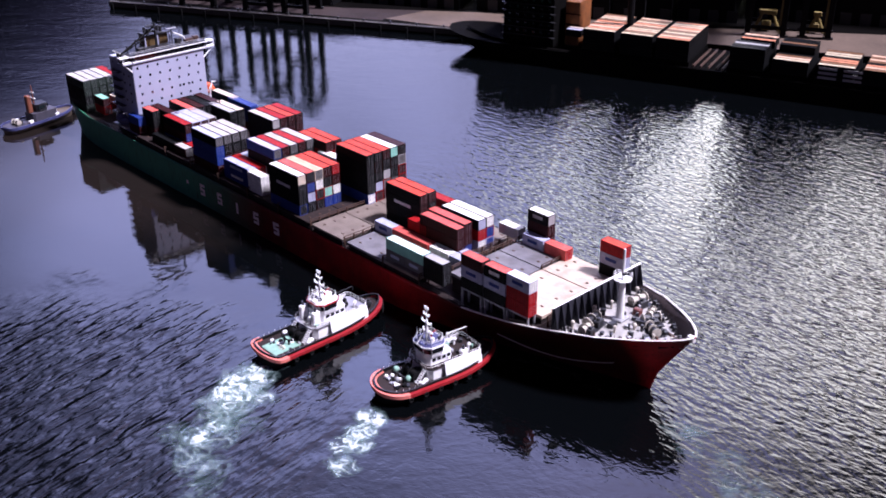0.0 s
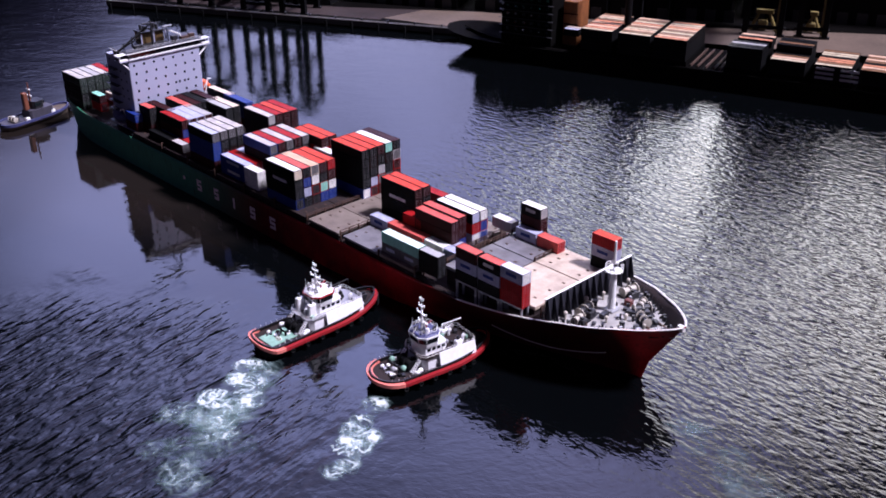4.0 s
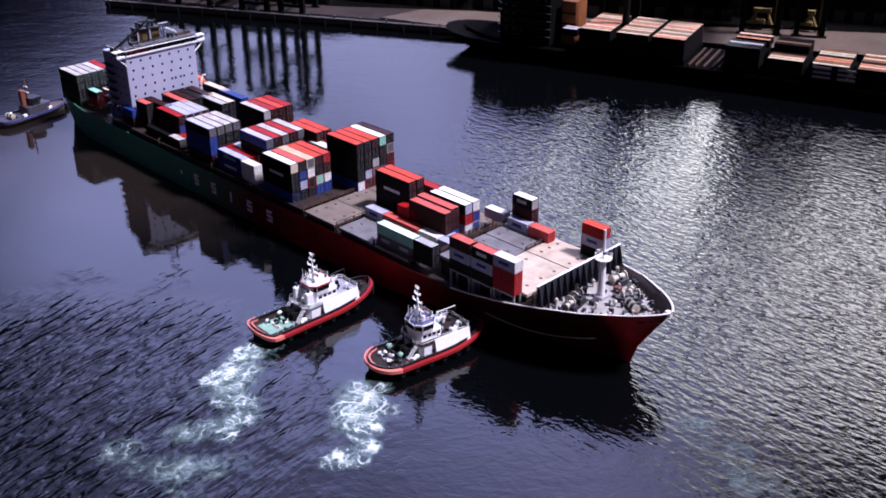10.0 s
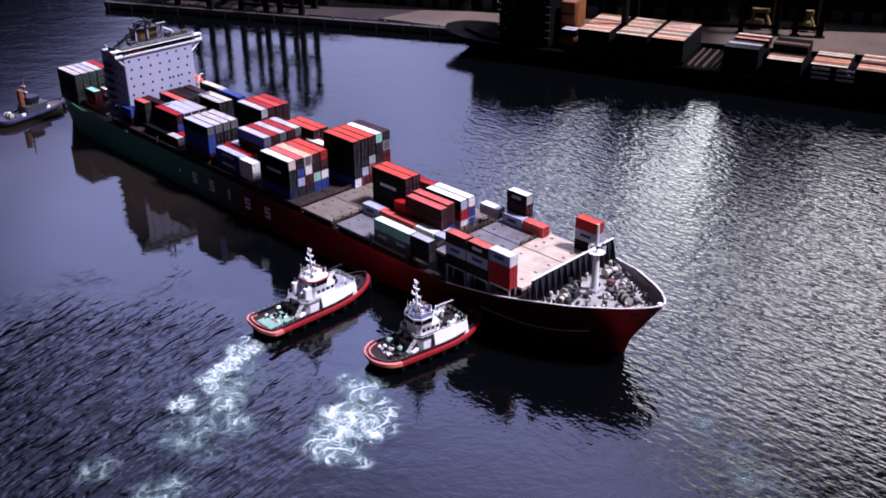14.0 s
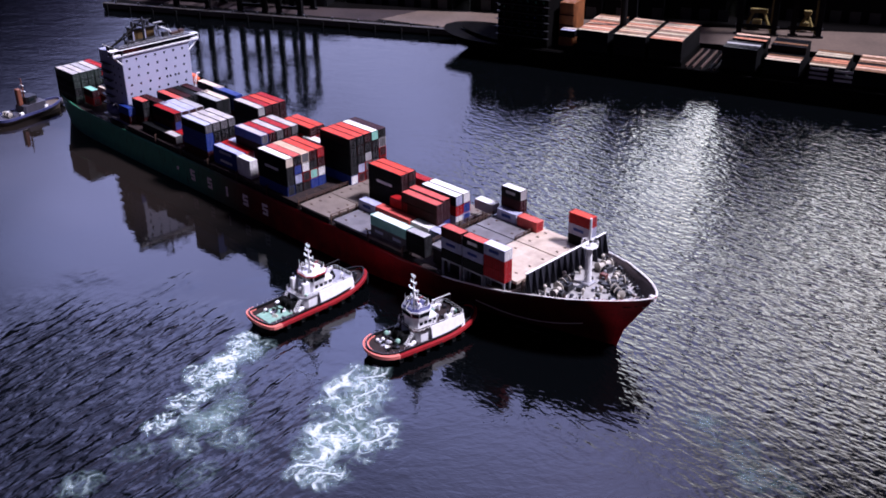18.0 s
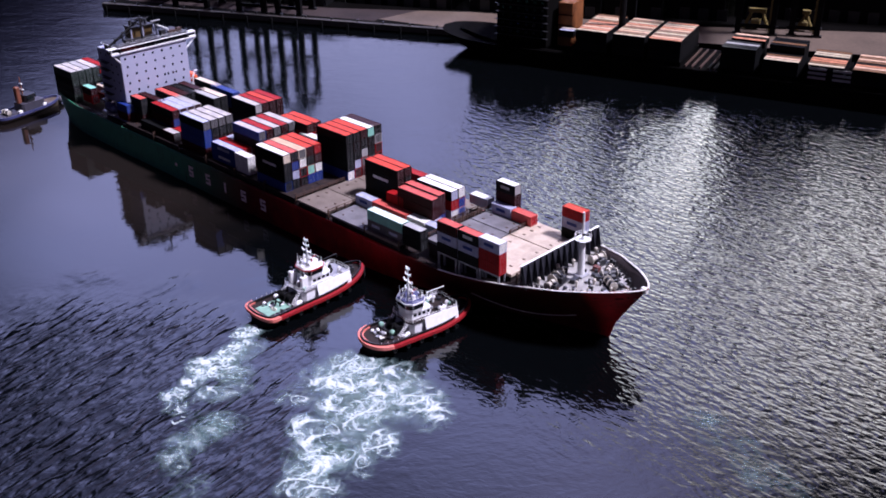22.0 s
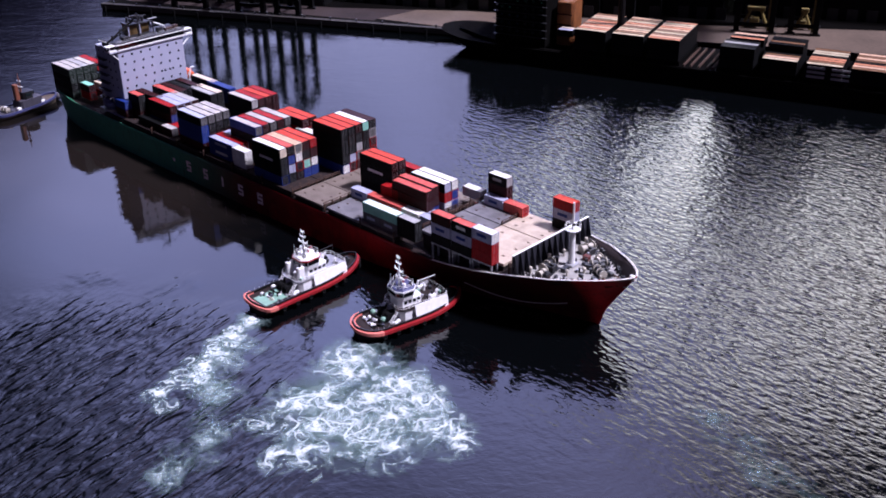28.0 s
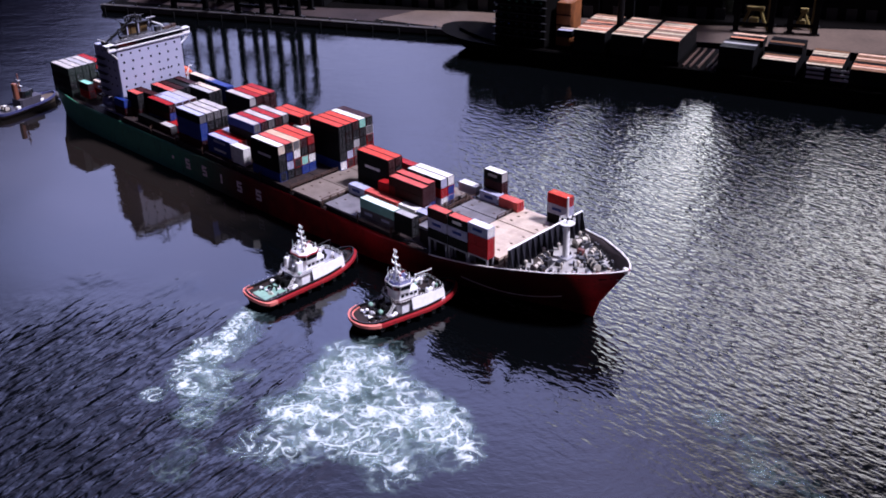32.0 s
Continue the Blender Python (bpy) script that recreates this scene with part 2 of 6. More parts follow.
def water_material():
    """Dark water: wind ripple over the basin, steep wavelets near the tugs, calm slicks between."""
    m = bpy.data.materials.new("harbour_water")
    m.use_nodes = True
    nt = m.node_tree
    n, link = nt.nodes, nt.links.new
    b = n["Principled BSDF"]
    b.inputs["Roughness"].default_value = 0.025
    b.inputs["IOR"].default_value = WATER_IOR
    tc = n.new("ShaderNodeTexCoord")

    def math_node(op, a, c):
        k = n.new("ShaderNodeMath")
        k.operation = op
        for i, v in enumerate((a, c)):
            if isinstance(v, (int, float)):
                k.inputs[i].default_value = v
            else:
                link(v, k.inputs[i])
        return k.outputs[0]

    warp = n.new("ShaderNodeTexNoise")
    warp.inputs["Scale"].default_value, warp.inputs["Detail"].default_value = 0.03, 4
    link(tc.outputs["Object"], warp.inputs["Vector"])
    wob = math_node("MULTIPLY", math_node("SUBTRACT", warp.outputs[0], 0.5), 55.0)

    def zone(x, y, r0, r1, sx=1.0, sy=1.0):
        """1 near a place, falling to 0 between r0 and r1 metres, with a ragged border."""
        mp = n.new("ShaderNodeMapping")
        mp.vector_type = "POINT"
        mp.inputs["Location"].default_value = (-x * sx, -y * sy, 0)
        mp.inputs["Scale"].default_value = (sx, sy, 1)
        link(tc.outputs["Object"], mp.inputs["Vector"])
        ln = n.new("ShaderNodeVectorMath")
        ln.operation = "LENGTH"
        link(mp.outputs[0], ln.inputs[0])
        mr = n.new("ShaderNodeMapRange")
        mr.interpolation_type = "SMOOTHSTEP"
        mr.inputs["From Min"].default_value, mr.inputs["From Max"].default_value = r1, r0
        link(math_node("ADD", ln.outputs["Value"], wob), mr.inputs["Value"])
        return mr.outputs[0]

    def train(wavelength, along, turn, amp, detail=2, twist=0.8):
        """Short crests that run at turn degrees; wavelength and crest length in metres, height in metres."""
        mp = n.new("ShaderNodeMapping")
        mp.vector_type = "TEXTURE"
        mp.inputs["Rotation"].default_value = (0, 0, radians(turn))
        mp.inputs["Scale"].default_value = (along, wavelength, 1.0)
        link(tc.outputs["Object"], mp.inputs["Vector"])
        tx = n.new("ShaderNodeTexNoise")
        tx.inputs["Scale"].default_value, tx.inputs["Detail"].default_value, tx.inputs["Distortion"].default_value = 1.0, detail, twist
        link(mp.outputs[0], tx.inputs["Vector"])
        return math_node("MULTIPLY", tx.outputs[0], amp)

    # brown of the hull's reflection painted into the water along the ship's quarter
    reflected_brown = n.new("ShaderNodeMix")
    reflected_brown.data_type = "RGBA"
    reflected_brown.inputs["A"].default_value, reflected_brown.inputs["B"].default_value = (0.0012, 0.0016, 0.002, 1), (0.011, 0.0085, 0.0075, 1)
    link(zone(-163, -26, 24, 62, 0.7, 1.4), reflected_brown.inputs["Factor"])
    link(reflected_brown.outputs["Result"], b.inputs["Base Color"])
    calm = math_node("SUBTRACT", 1.0, math_node("MULTIPLY", zone(-165, -45, 70, 125), 0.75))
    parts = [math_node("MULTIPLY", calm, q) for q in (train(14.0, 26.0, 40, 0.12), train(2.0, 3.4, 60, 0.045), train(1.2, 2.0, 20, 0.03))]
    wash = zone(-46, -102, 42, 68)
    parts.append(math_node("MULTIPLY", wash, train(2.6, 10.0, 100, 0.72, 1, 0.6)))
    parts.append(math_node("MULTIPLY", wash, train(1.3, 3.6, 106, 0.28, 1, 0.5)))
    between = zone(-14, -74, 14, 34)
    parts.append(math_node("MULTIPLY", between, train(2.8, 10.0, 100, 0.3, 2, 0.5)))
    wind = zone(12, 88, 72, 132, 0.9, 1.0)
    parts.append(math_node("MULTIPLY", wind, train(1.5, 3.4, 2, 0.31, 1, 0.25)))
    parts.append(math_node("MULTIPLY", wind, train(0.9, 1.8, -10, 0.15, 1, 0.3)))
    bow = zone(44, -12, 8, 34)
    parts.append(math_node("MULTIPLY", bow, train(2.4, 8.0, -3, 0.14, 3, 0.8)))
    total = parts[0]
    for q in parts[1:]:
        total = math_node("ADD", total, q)
    bp = n.new("ShaderNodeBump")
    bp.inputs["Distance"].default_value, bp.inputs["Strength"].default_value = 1.0, 1.0
    link(total, bp.inputs["Height"])
    link(bp.outputs[0], b.inputs["Normal"])
    return m


WATER_IOR = 1.34
WATER = water_material()


# ---------------------------------------------------------------- building blocks
def mesh_of(bm, name, mat, smooth=False):
    me = bpy.data.meshes.new(name)
    bmesh.ops.recalc_face_normals(bm, faces=bm.faces)
    bm.to_mesh(me)
    bm.free()
    for mt in (mat if isinstance(mat, (list, tuple)) else [mat]):
        me.materials.append(mt)
    if smooth:
        for f in me.polygons:
            f.use_smooth = True
    return me


def part(name, bm, mat, parent, label="", at=None, smooth=False):
    """Links a bmesh (or a shared mesh) as one mesh object under a thing."""
    me = bm if isinstance(bm, bpy.types.Mesh) else mesh_of(bm, name, mat, smooth)
    ob = new(name, me)
    if parent is not None:
        ob.parent = parent
    if at is not None:
        ob.matrix_basis = at
    if label:
        ob["label"] = label
    return ob


def box(bm, x0, x1, y0, y1, z0, z1, bevel=0.0, m=None):
    r = bmesh.ops.create_cube(bm, size=1.0, matrix=Matrix.Translation(((x0 + x1) / 2, (y0 + y1) / 2, (z0 + z1) / 2)) @ Matrix.Diagonal((x1 - x0, y1 - y0, z1 - z0, 1)))
    vs = r["verts"]
    if bevel:
        es = list({e for v in vs for e in v.link_edges})
        vs = bmesh.ops.bevel(bm, geom=es, offset=bevel, segments=1, affect="EDGES")["verts"]
    if m is not None:
        bmesh.ops.transform(bm, matrix=m, verts=vs)
    return bm


def one_box(x0, x1, y0, y1, z0, z1, bevel=0.0, m=None):
    return box(bmesh.new(), x0, x1, y0, y1, z0, z1, bevel, m)


def rod(bm, a, b, r0, r1=None, seg=8):
    a, b = Vector(a), Vector(b)
    d = b - a
    m = Matrix.Translation((a + b) / 2) @ d.to_track_quat("Z", "Y").to_matrix().to_4x4()
    bmesh.ops.create_cone(bm, cap_ends=True, segments=seg, radius1=r0, radius2=r0 if r1 is None else r1, depth=d.length, matrix=m)
    return bm


def one_rod(a, b, r0, r1=None, seg=8):
    return rod(bmesh.new(), a, b, r0, r1, seg)


def loft(rings, close_ends=True, closed=True):
    """Skin through rings of equally many points."""
    bm = bmesh.new()
    vs = [[bm.verts.new(p) for p in ring] for ring in rings]
    k = len(rings[0])
    for a, b in zip(vs, vs[1:]):
        for i in range(k if closed else k - 1):
            j = (i + 1) % k
            bm.faces.new((a[i], a[j], b[j], b[i]))
    if close_ends:
        bm.faces.new(vs[0])
        bm.faces.new(vs[-1][::-1])
    return bm


def lerp_table(x, table):
    if x <= table[0][0]:
        return table[0][1]
    for (x0, y0), (x1, y1) in zip(table, table[1:]):
        if x <= x1:
            return y0 + (y1 - y0) * (x - x0) / (x1 - x0)
    return table[-1][1]


def thing(name, label, category, group="", at=None):
    ob = new(name)
    ob.empty_display_size = 0.5
    if at is not None:
        ob.matrix_basis = at
    return tagged(ob, label, category, group)


MOVERS = []          # (thing, drift rows, pivot, its pose at the start)


def drift_pose(row, pivot):
    t, x, y, a = row
    return Matrix.Translation((pivot[0] + x, pivot[1] + y, 0)) @ pose(0, 0, 0, 0, 0, a) @ Matrix.Translation((-pivot[0], -pivot[1], 0))


def afloat(ob, drift, pivot):
    MOVERS.append((ob, drift, pivot, ob.matrix_basis.copy()))
    return ob


SHIP_PIVOT, TUG_A_PIVOT, TUG_B_PIVOT = (-80, 0), (-35, -38), (-8, -28)

# ---------------------------------------------------------------- water
bm = bmesh.new()
bmesh.ops.create_grid(bm, x_segments=24, y_segments=24, size=2400)
water = new("water", mesh_of(bm, "water", WATER))
tagged(water, "dark rippled harbour water reflecting a pale sky", "water", kind="structure")

# ---------------------------------------------------------------- the container ship
DECK_HALF = [(-195.6, 13.4), (-188, 15.0), (-175, 15.6), (2, 15.6), (9, 14.6), (13, 13.6), (20, 11.2), (27.5, 7.0), (31, 4.4), (33.4, 1.9), (34.4, 0.15)]
WATER_HALF = [(-195.6, 11.4), (-188, 13.8), (-178, 15.2), (-165, 15.6), (-145, 15.6), (-48, 15.6), (-30, 14.2), (-15, 11.5), (0, 7.6), (12, 3.8), (20, 1.5), (24.6, 0.12), (34.4, 0.1)]
SHEER = [(-195.6, 9.9), (-184, 9.7), (-180, 9.0), (-13, 9.0), (-8, 9.6), (3, 11.5), (13, 13.1), (25, 14.4), (34.4, 15.4)]


def flare(x):
    return 1.0 + 0.6 * min(1, max(0, (x + 30) / 40))


def hull_half(x, z):
    """Half breadth of the hull at a height."""
    top, dk, wl = lerp_table(x, SHEER), lerp_table(x, DECK_HALF), lerp_table(x, WATER_HALF)
    if x > 24.6:
        low = 15.4 * ((x - 24.6) / 9.8) ** 0.9
        return wl + (dk - wl) * max(0, (z - low) / max(0.1, top - low)) ** flare(x)
    return wl + (dk - wl) * (max(0.0, z) / top) ** flare(x)


def hull_ring(x, n=12):
    top, dk, wl = lerp_table(x, SHEER), lerp_table(x, DECK_HALF), lerp_table(x, WATER_HALF)
    low = -3.0
    if x > 24.6:
        low = 15.4 * ((x - 24.6) / 9.8) ** 0.9 - 0.05
    power = flare(x)
    side = []
    for i in range(n + 1):
        z = low + (top - low) * i / n
        s = max(0.0, z) / max(top, 0.1)
        if x > 24.6:
            s = i / n
        half = wl + (dk - wl) * s ** power
        side.append((half, z))
    return [(x, -h, z) for h, z in side[::-1]] + [(x, h, z) for h, z in side]


ship = thing("container_ship", "long red container ship with white aft house, part laden", "ship")
xs = [-195.6, -191, -186, -181, -179, -172, -160, -145] + list(range(-130, -40, 15)) + [-40, -32, -25, -18, -13, -8, -3, 2, 6, 9, 12, 15, 18, 21, 24.6, 27, 29, 31, 32.5, 33.6, 34.4]
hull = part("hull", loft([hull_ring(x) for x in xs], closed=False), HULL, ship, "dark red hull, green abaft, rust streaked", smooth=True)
for f in hull.data.polygons:
    f.use_smooth = abs(f.normal.x) < 0.95
so = hull.modifiers.new("thickness", "SOLIDIFY")
so.thickness, so.offset = 0.22, -1
hull.data.materials.append(DECK_DARK)
so.material_offset = 1


def deck_level(x):
    return 8.6 if x < -13 else lerp_table(x, SHEER) - 0.9


deck_xs = [x for x in xs if x <= 9] + [11.1]
part("main_deck", loft([[(x, s * max(0.3, hull_half(x, deck_level(x)) - 0.3), deck_level(x) - k) for s, k in ((-1, 0), (1, 0), (1, 0.2), (-1, 0.2))] for x in deck_xs]), DECK_DARK, ship)
fx = [11.2, 13, 15, 18, 21, 24.6, 27, 29, 31, 32.2]
part("forecastle_deck", loft([[(x, s * max(0.2, hull_half(x, 12.2) - 0.3), z) for s, z in ((-1, 12.2), (1, 12.2), (1, 12.0), (-1, 12.0))] for x in fx]), DECK_GREY, ship, "worn grey foredeck plating")

BASE_MID, BASE_FWD = 10.7, 13.2


def sweep(points, half_w, half_h):
    """A bar of rectangular section along a line of points."""
    rings = []
    for i, p in enumerate(points):
        a, b = Vector(points[max(0, i - 1)]), Vector(points[min(len(points) - 1, i + 1)])
        d = (b - a).normalized()
        s = d.cross(Vector((0, 0, 1))).normalized()
        u = s.cross(d)
        p = Vector(p)
        rings.append([p - s * half_w - u * half_h, p + s * half_w - u * half_h, p + s * half_w + u * half_h, p - s * half_w + u * half_h])
    return loft(rings)


def sheer_line(side, x0, x1, step, inset=0.0, lift=0.0):
    n = int((x1 - x0) / step)
    out = []
    for i in range(n + 1):
        x = x0 + (x1 - x0) * i / n
        out.append((x, side * max(0.05, lerp_table(x, DECK_HALF) - inset), lerp_table(x, SHEER) + lift))
    return out


RUST = material("rusty_steel", (0.06, 0.03, 0.02), 0.85, vary=0.5, scale=0.7, bump=0.4, dirt=(0.05, 0.02, 0.015))
BREAK_BLUE = material("breakwater_blue_grey", (0.02, 0.02, 0.03), 0.6, vary=0.4, scale=0.5, bump=0.2)
HATCH_WARM = material("hatch_cover_cream", (0.48, 0.39, 0.31), 0.7, vary=0.5, scale=0.35, bump=0.3, dirt=(0.3, 0.2, 0.15))
HATCH_COOL = material("hatch_cover_blue_grey", (0.145, 0.14, 0.155), 0.7, vary=0.6, scale=0.35, bump=0.3, dirt=(0.15, 0.12, 0.12))
LETTER = material("hull_mark_paint", (0.95, 0.76, 0.76), 0.5, vary=0.25)
TRIM_WHITE = material("salt_stained_white", (0.72, 0.7, 0.68), 0.6, vary=0.35, scale=0.6, dirt=(0.3, 0.18, 0.12))
MAROON_GEAR = material("dull_maroon_gear", (0.12, 0.03, 0.025), 0.6, vary=0.4, scale=1.2)
CREAM = material("cream_machine_paint", (0.5, 0.46, 0.4), 0.55, vary=0.4, scale=1.5)

# white rail cap on the bulwark, stays inside it
for s in (-1, 1):
    part("rail_cap", sweep(sheer_line(s, -12, 34.2, 1.2, 0.12, 0.06), 0.2, 0.07), TRIM_WHITE, ship, "salt-stained white bulwark cap")
stay = bmesh.new()
vs = [stay.verts.new(p) for p in ((0, 0.05, 0), (0, 0.05, 1.6), (0, 1.0, 0), (0.12, 0.05, 0), (0.12, 0.05, 1.6), (0.12, 1.0, 0))]
for f in ((0, 1, 2), (5, 4, 3), (0, 3, 4, 1), (1, 4, 5, 2), (2, 5, 3, 0)):
    stay.faces.new([vs[i] for i in f])
stay = mesh_of(stay, "bulwark_stay", STEEL_DARK)
for s in (-1, 1):
    x = 12.6
    while x < 31.5:
        h = hull_half(x, 12.3) - 0.35
        slope = math.degrees(math.atan2(hull_half(x + 0.5, 12.3) - hull_half(x - 0.5, 12.3), 1.0))
        part("bulwark_stay", stay, None, ship, at=pose(x, s * h, 12.2, 0, 0, (slope if s > 0 else -slope) + (180 if s > 0 else 0)))
        x += 1.15

# breakwater: plate, top rail, stiffeners on its forward face
part("breakwater_plate", one_box(11.0, 11.25, -13.6, 13.6, 12.2, 17.5), BREAK_BLUE, ship, "dark blue-grey breakwater plate")
part("breakwater_rail", one_box(10.9, 11.4, -13.7, 13.7, 17.5, 17.66, 0.04), RAIL_WHITE, ship, "white top rail")
rib = bmesh.new()
vs = [rib.verts.new(p) for p in ((0, 0, 0), (1.5, 0, 0), (0.35, 0, 5.2), (0, 0, 5.2), (0, 0.16, 0), (1.5, 0.16, 0), (0.35, 0.16, 5.2), (0, 0.16, 5.2))]
for f in ((0, 1, 2, 3), (7, 6, 5, 4), (0, 4, 5, 1), (1, 5, 6, 2), (2, 6, 7, 3), (3, 7, 4, 0)):
    rib.faces.new([vs[i] for i in f])
rib = mesh_of(rib, "breakwater_rib", BREAK_BLUE)
for i in range(14):
    part("breakwater_rib", rib, None, ship, at=pose(11.25, -13.4 + 2.05 * i, 12.2))

# foremast
part("foremast_post", rod(one_rod((17, 0, 12.2), (17, 0, 21.2), 0.78, 0.62, 14), (17, 0, 21.2), (17, 0, 27.6), 0.34, 0.24, 10), RAIL_WHITE, ship, "white foremast post", smooth=False)
part("foremast_foot", one_box(15.8, 18.3, -1.4, 1.4, 12.2, 12.7, 0.15), STEEL_GREY, ship)
bm = bmesh.new()
bmesh.ops.create_cone(bm, cap_ends=True, segments=14, radius1=0.8, radius2=1.8, depth=0.6, matrix=Matrix.Translation((17, 0, 20.9)))
part("foremast_platform", bm, RAIL_WHITE, ship)
bm = bmesh.new()
for i in range(14):
    a, b = 2 * math.pi * i / 14, 2 * math.pi * (i + 1) / 14
    rod(bm, (17 + 1.8 * math.cos(a), 1.8 * math.sin(a), 21.3), (17 + 1.8 * math.cos(a), 1.8 * math.sin(a), 22.4), 0.05, seg=5)
    for z in (21.9, 22.4):
        rod(bm, (17 + 1.8 * math.cos(a), 1.8 * math.sin(a), z), (17 + 1.8 * math.cos(b), 1.8 * math.sin(b), z), 0.045, seg=5)
part("foremast_railing", bm, RAIL_WHITE, ship)
part("foremast_ladder", rod(one_rod((16.1, -0.25, 12.9), (16.2, -0.25, 20.5), 0.06, seg=5), (16.1, 0.25, 12.9), (16.2, 0.25, 20.5), 0.06, seg=5), STEEL_GREY, ship)
for y in (-0.9, 0.9):
    part("mast_light", one_box(17.6, 18.1, y - 0.25, y + 0.25, 22.6, 23.1, 0.05), STEEL_DARK, ship)


def winch(x, y, turn, parent, z, mat, size=1.0, flange=None):
    m = pose(x, y, z, 0, 0, turn) @ Matrix.Diagonal((size, size, size, 1))
    bm = one_box(-1.2, 2.1, -1.9, 1.9, 0, 0.14)
    bmesh.ops.transform(bm, matrix=m, verts=bm.verts)
    parent = part("winch", bm, STEEL_DARK, parent)
    bm = bmesh.new()
    rod(bm, (0, -1.6, 1.0), (0, 1.6, 1.0), 0.62, seg=14)
    bmesh.ops.transform(bm, matrix=m, verts=bm.verts)
    part("winch_drum", bm, mat, parent)
    for y0 in (-1.75, -0.1, 1.6):
        bm = bmesh.new()
        rod(bm, (0, y0, 1.0), (0, y0 + 0.16, 1.0), 0.98, seg=16)
        box(bm, -0.6, 0.6, y0, y0 + 0.16, 0, 0.9)
        bmesh.ops.transform(bm, matrix=m, verts=bm.verts)
        part("winch_flange", bm, flange or CREAM, parent)
    bm = one_box(0.75, 1.9, -1.1, 0.9, 0, 1.3, 0.12)
    rod(bm, (1.3, -0.3, 1.3), (1.3, -0.3, 1.75), 0.35, seg=10)
    bmesh.ops.transform(bm, matrix=m, verts=bm.verts)
    part("winch_motor", bm, STEEL_DARK, parent)


winch(14.3, -5.4, 10, ship, 12.2, STEEL_DARK, 1.15)
winch(15.4, -8.6, 10, ship, 12.2, CREAM, 0.9)
winch(15.6, 7.6, -10, ship, 12.2, CREAM, 1.1)
winch(22.0, 3.4, -30, ship, 12.2, STEEL_DARK, 1.05)
winch(24.8, 0.2, 60, ship, 12.2, STEEL_DARK, 1.0)
winch(20.5, 5.4, 20, ship, 12.2, CREAM, 0.8)


def bollard(x, y, turn):
    bm = bmesh.new()
    box(bm, -0.9, 0.9, -0.4, 0.4, 0, 0.15)
    for s in (-0.5, 0.5):
        rod(bm, (s, 0, 0.15), (s, 0, 0.95), 0.26, 0.26, 10)
        rod(bm, (s, 0, 0.95), (s, 0, 1.1), 0.36, 0.36, 10)
    bmesh.ops.transform(bm, matrix=pose(x, y, 12.2, 0, 0, turn), verts=bm.verts)
    part("bollard", bm, STEEL_DARK, ship)


for x, y, a in ((14.5, -11.2, 15), (20, -9.2, 25), (25.5, -5.6, 45), (29.2, -2.6, 50), (30.3, 1.4, -50), (27, 4.2, -45), (19.0, 9.2, -25), (14.2, 11.5, -10), (23.2, 5.6, -40)):
    bollard(x, y, a)
for x, y, r, h in ((13.0, -9.6, 0.45, 1.5), (12.6, -2.6, 0.5, 1.9), (13.2, 2.2, 0.4, 1.5), (13.0, 5.0, 0.5, 1.8), (19.5, -4.8, 0.4, 1.2), (26.4, -1.8, 0.35, 1.1), (13.4, 10.2, 0.45, 1.6), (21.5, -1.2, 0.5, 1.0)):
    bm = one_rod((x, y, 12.2), (x, y, 12.2 + h), r * 0.6, seg=10)
    bmesh.ops.create_uvsphere(bm, u_segments=10, v_segments=6, radius=r, matrix=Matrix.Translation((x, y, 12.2 + h)))
    part("vent", bm, CREAM, ship, "cream mushroom vent")
for x, y, sx, sy, h, a in ((21.2, 1.2, 2.2, 1.4, 1.1, 20), (17.8, -3.4, 1.2, 2.0, 1.0, 5), (26.6, 1.8, 1.3, 0.9, 0.8, -30), (18.3, 4.0, 1.6, 1.2, 1.3, 0)):
    bm = one_box(-sx / 2, sx / 2, -sy / 2, sy / 2, 0, h, 0.08, pose(x, y, 12.2, 0, 0, a))
    part("deck_locker", bm, MAROON_GEAR if h > 1.2 else STEEL_DARK, ship)
for pts in (((22, 3.4, 12.5), (26, 2.6, 12.35), (30.5, 1.0, 12.6)), ((24.8, 0.2, 12.6), (27.8, -1.6, 12.35), (31, -1.6, 12.6)), ((14.3, -5.4, 12.6), (17.5, -8.5, 12.35), (19.5, -10.9, 12.7))):
    part("anchor_chain", sweep(pts, 0.2, 0.12), RUST, ship)
gear_rng = random.Random(9)
for i in range(34):
    x = 12.6 + 17.5 * gear_rng.random()
    y = (gear_rng.random() * 2 - 1) * max(0.5, hull_half(x, 12.3) - 1.6)
    if abs(y) < 1.6 and 14 < x < 20:
        continue
    r, h = 0.16 + 0.3 * gear_rng.random(), 0.4 + 0.9 * gear_rng.random()
    if i % 3:
        bm = one_box(-r * 1.5, r * 1.5, -r, r, 0, h, 0.05, pose(x, y, 12.2, 0, 0, 180 * gear_rng.random()))
    else:
        bm = rod(one_rod((x, y, 12.2), (x, y, 12.2 + h), r, seg=8), (x, y, 12.2 + h), (x, y, 12.3 + h), r * 1.5, r * 1.2, 8)
    part("deck_fitting", bm, (STEEL_DARK, BREAK_BLUE, STEEL_GREY, STEEL_DARK, CREAM)[i % 5], ship)
# stem post fairlead
part("bow_fairlead", one_box(32.8, 34.2, -0.5, 0.5, 14.2, 15.5, 0.15), TRIM_WHITE, ship)

# hatch covers and coamings
BAYS_MID = [(-37.2, -25.6), (-50.3, -37.6), (-63.7, -51.9), (-77.2, -64.6), (-90.8, -78.2), (-104.4, -91.8), (-118.4, -105.8), (-132.0, -119.6), (-148.6, -133.2)]
lift_pad = mesh_of(one_box(-0.35, 0.35, -0.2, 0.2, 0, 0.1), "lifting_pad", RUST)


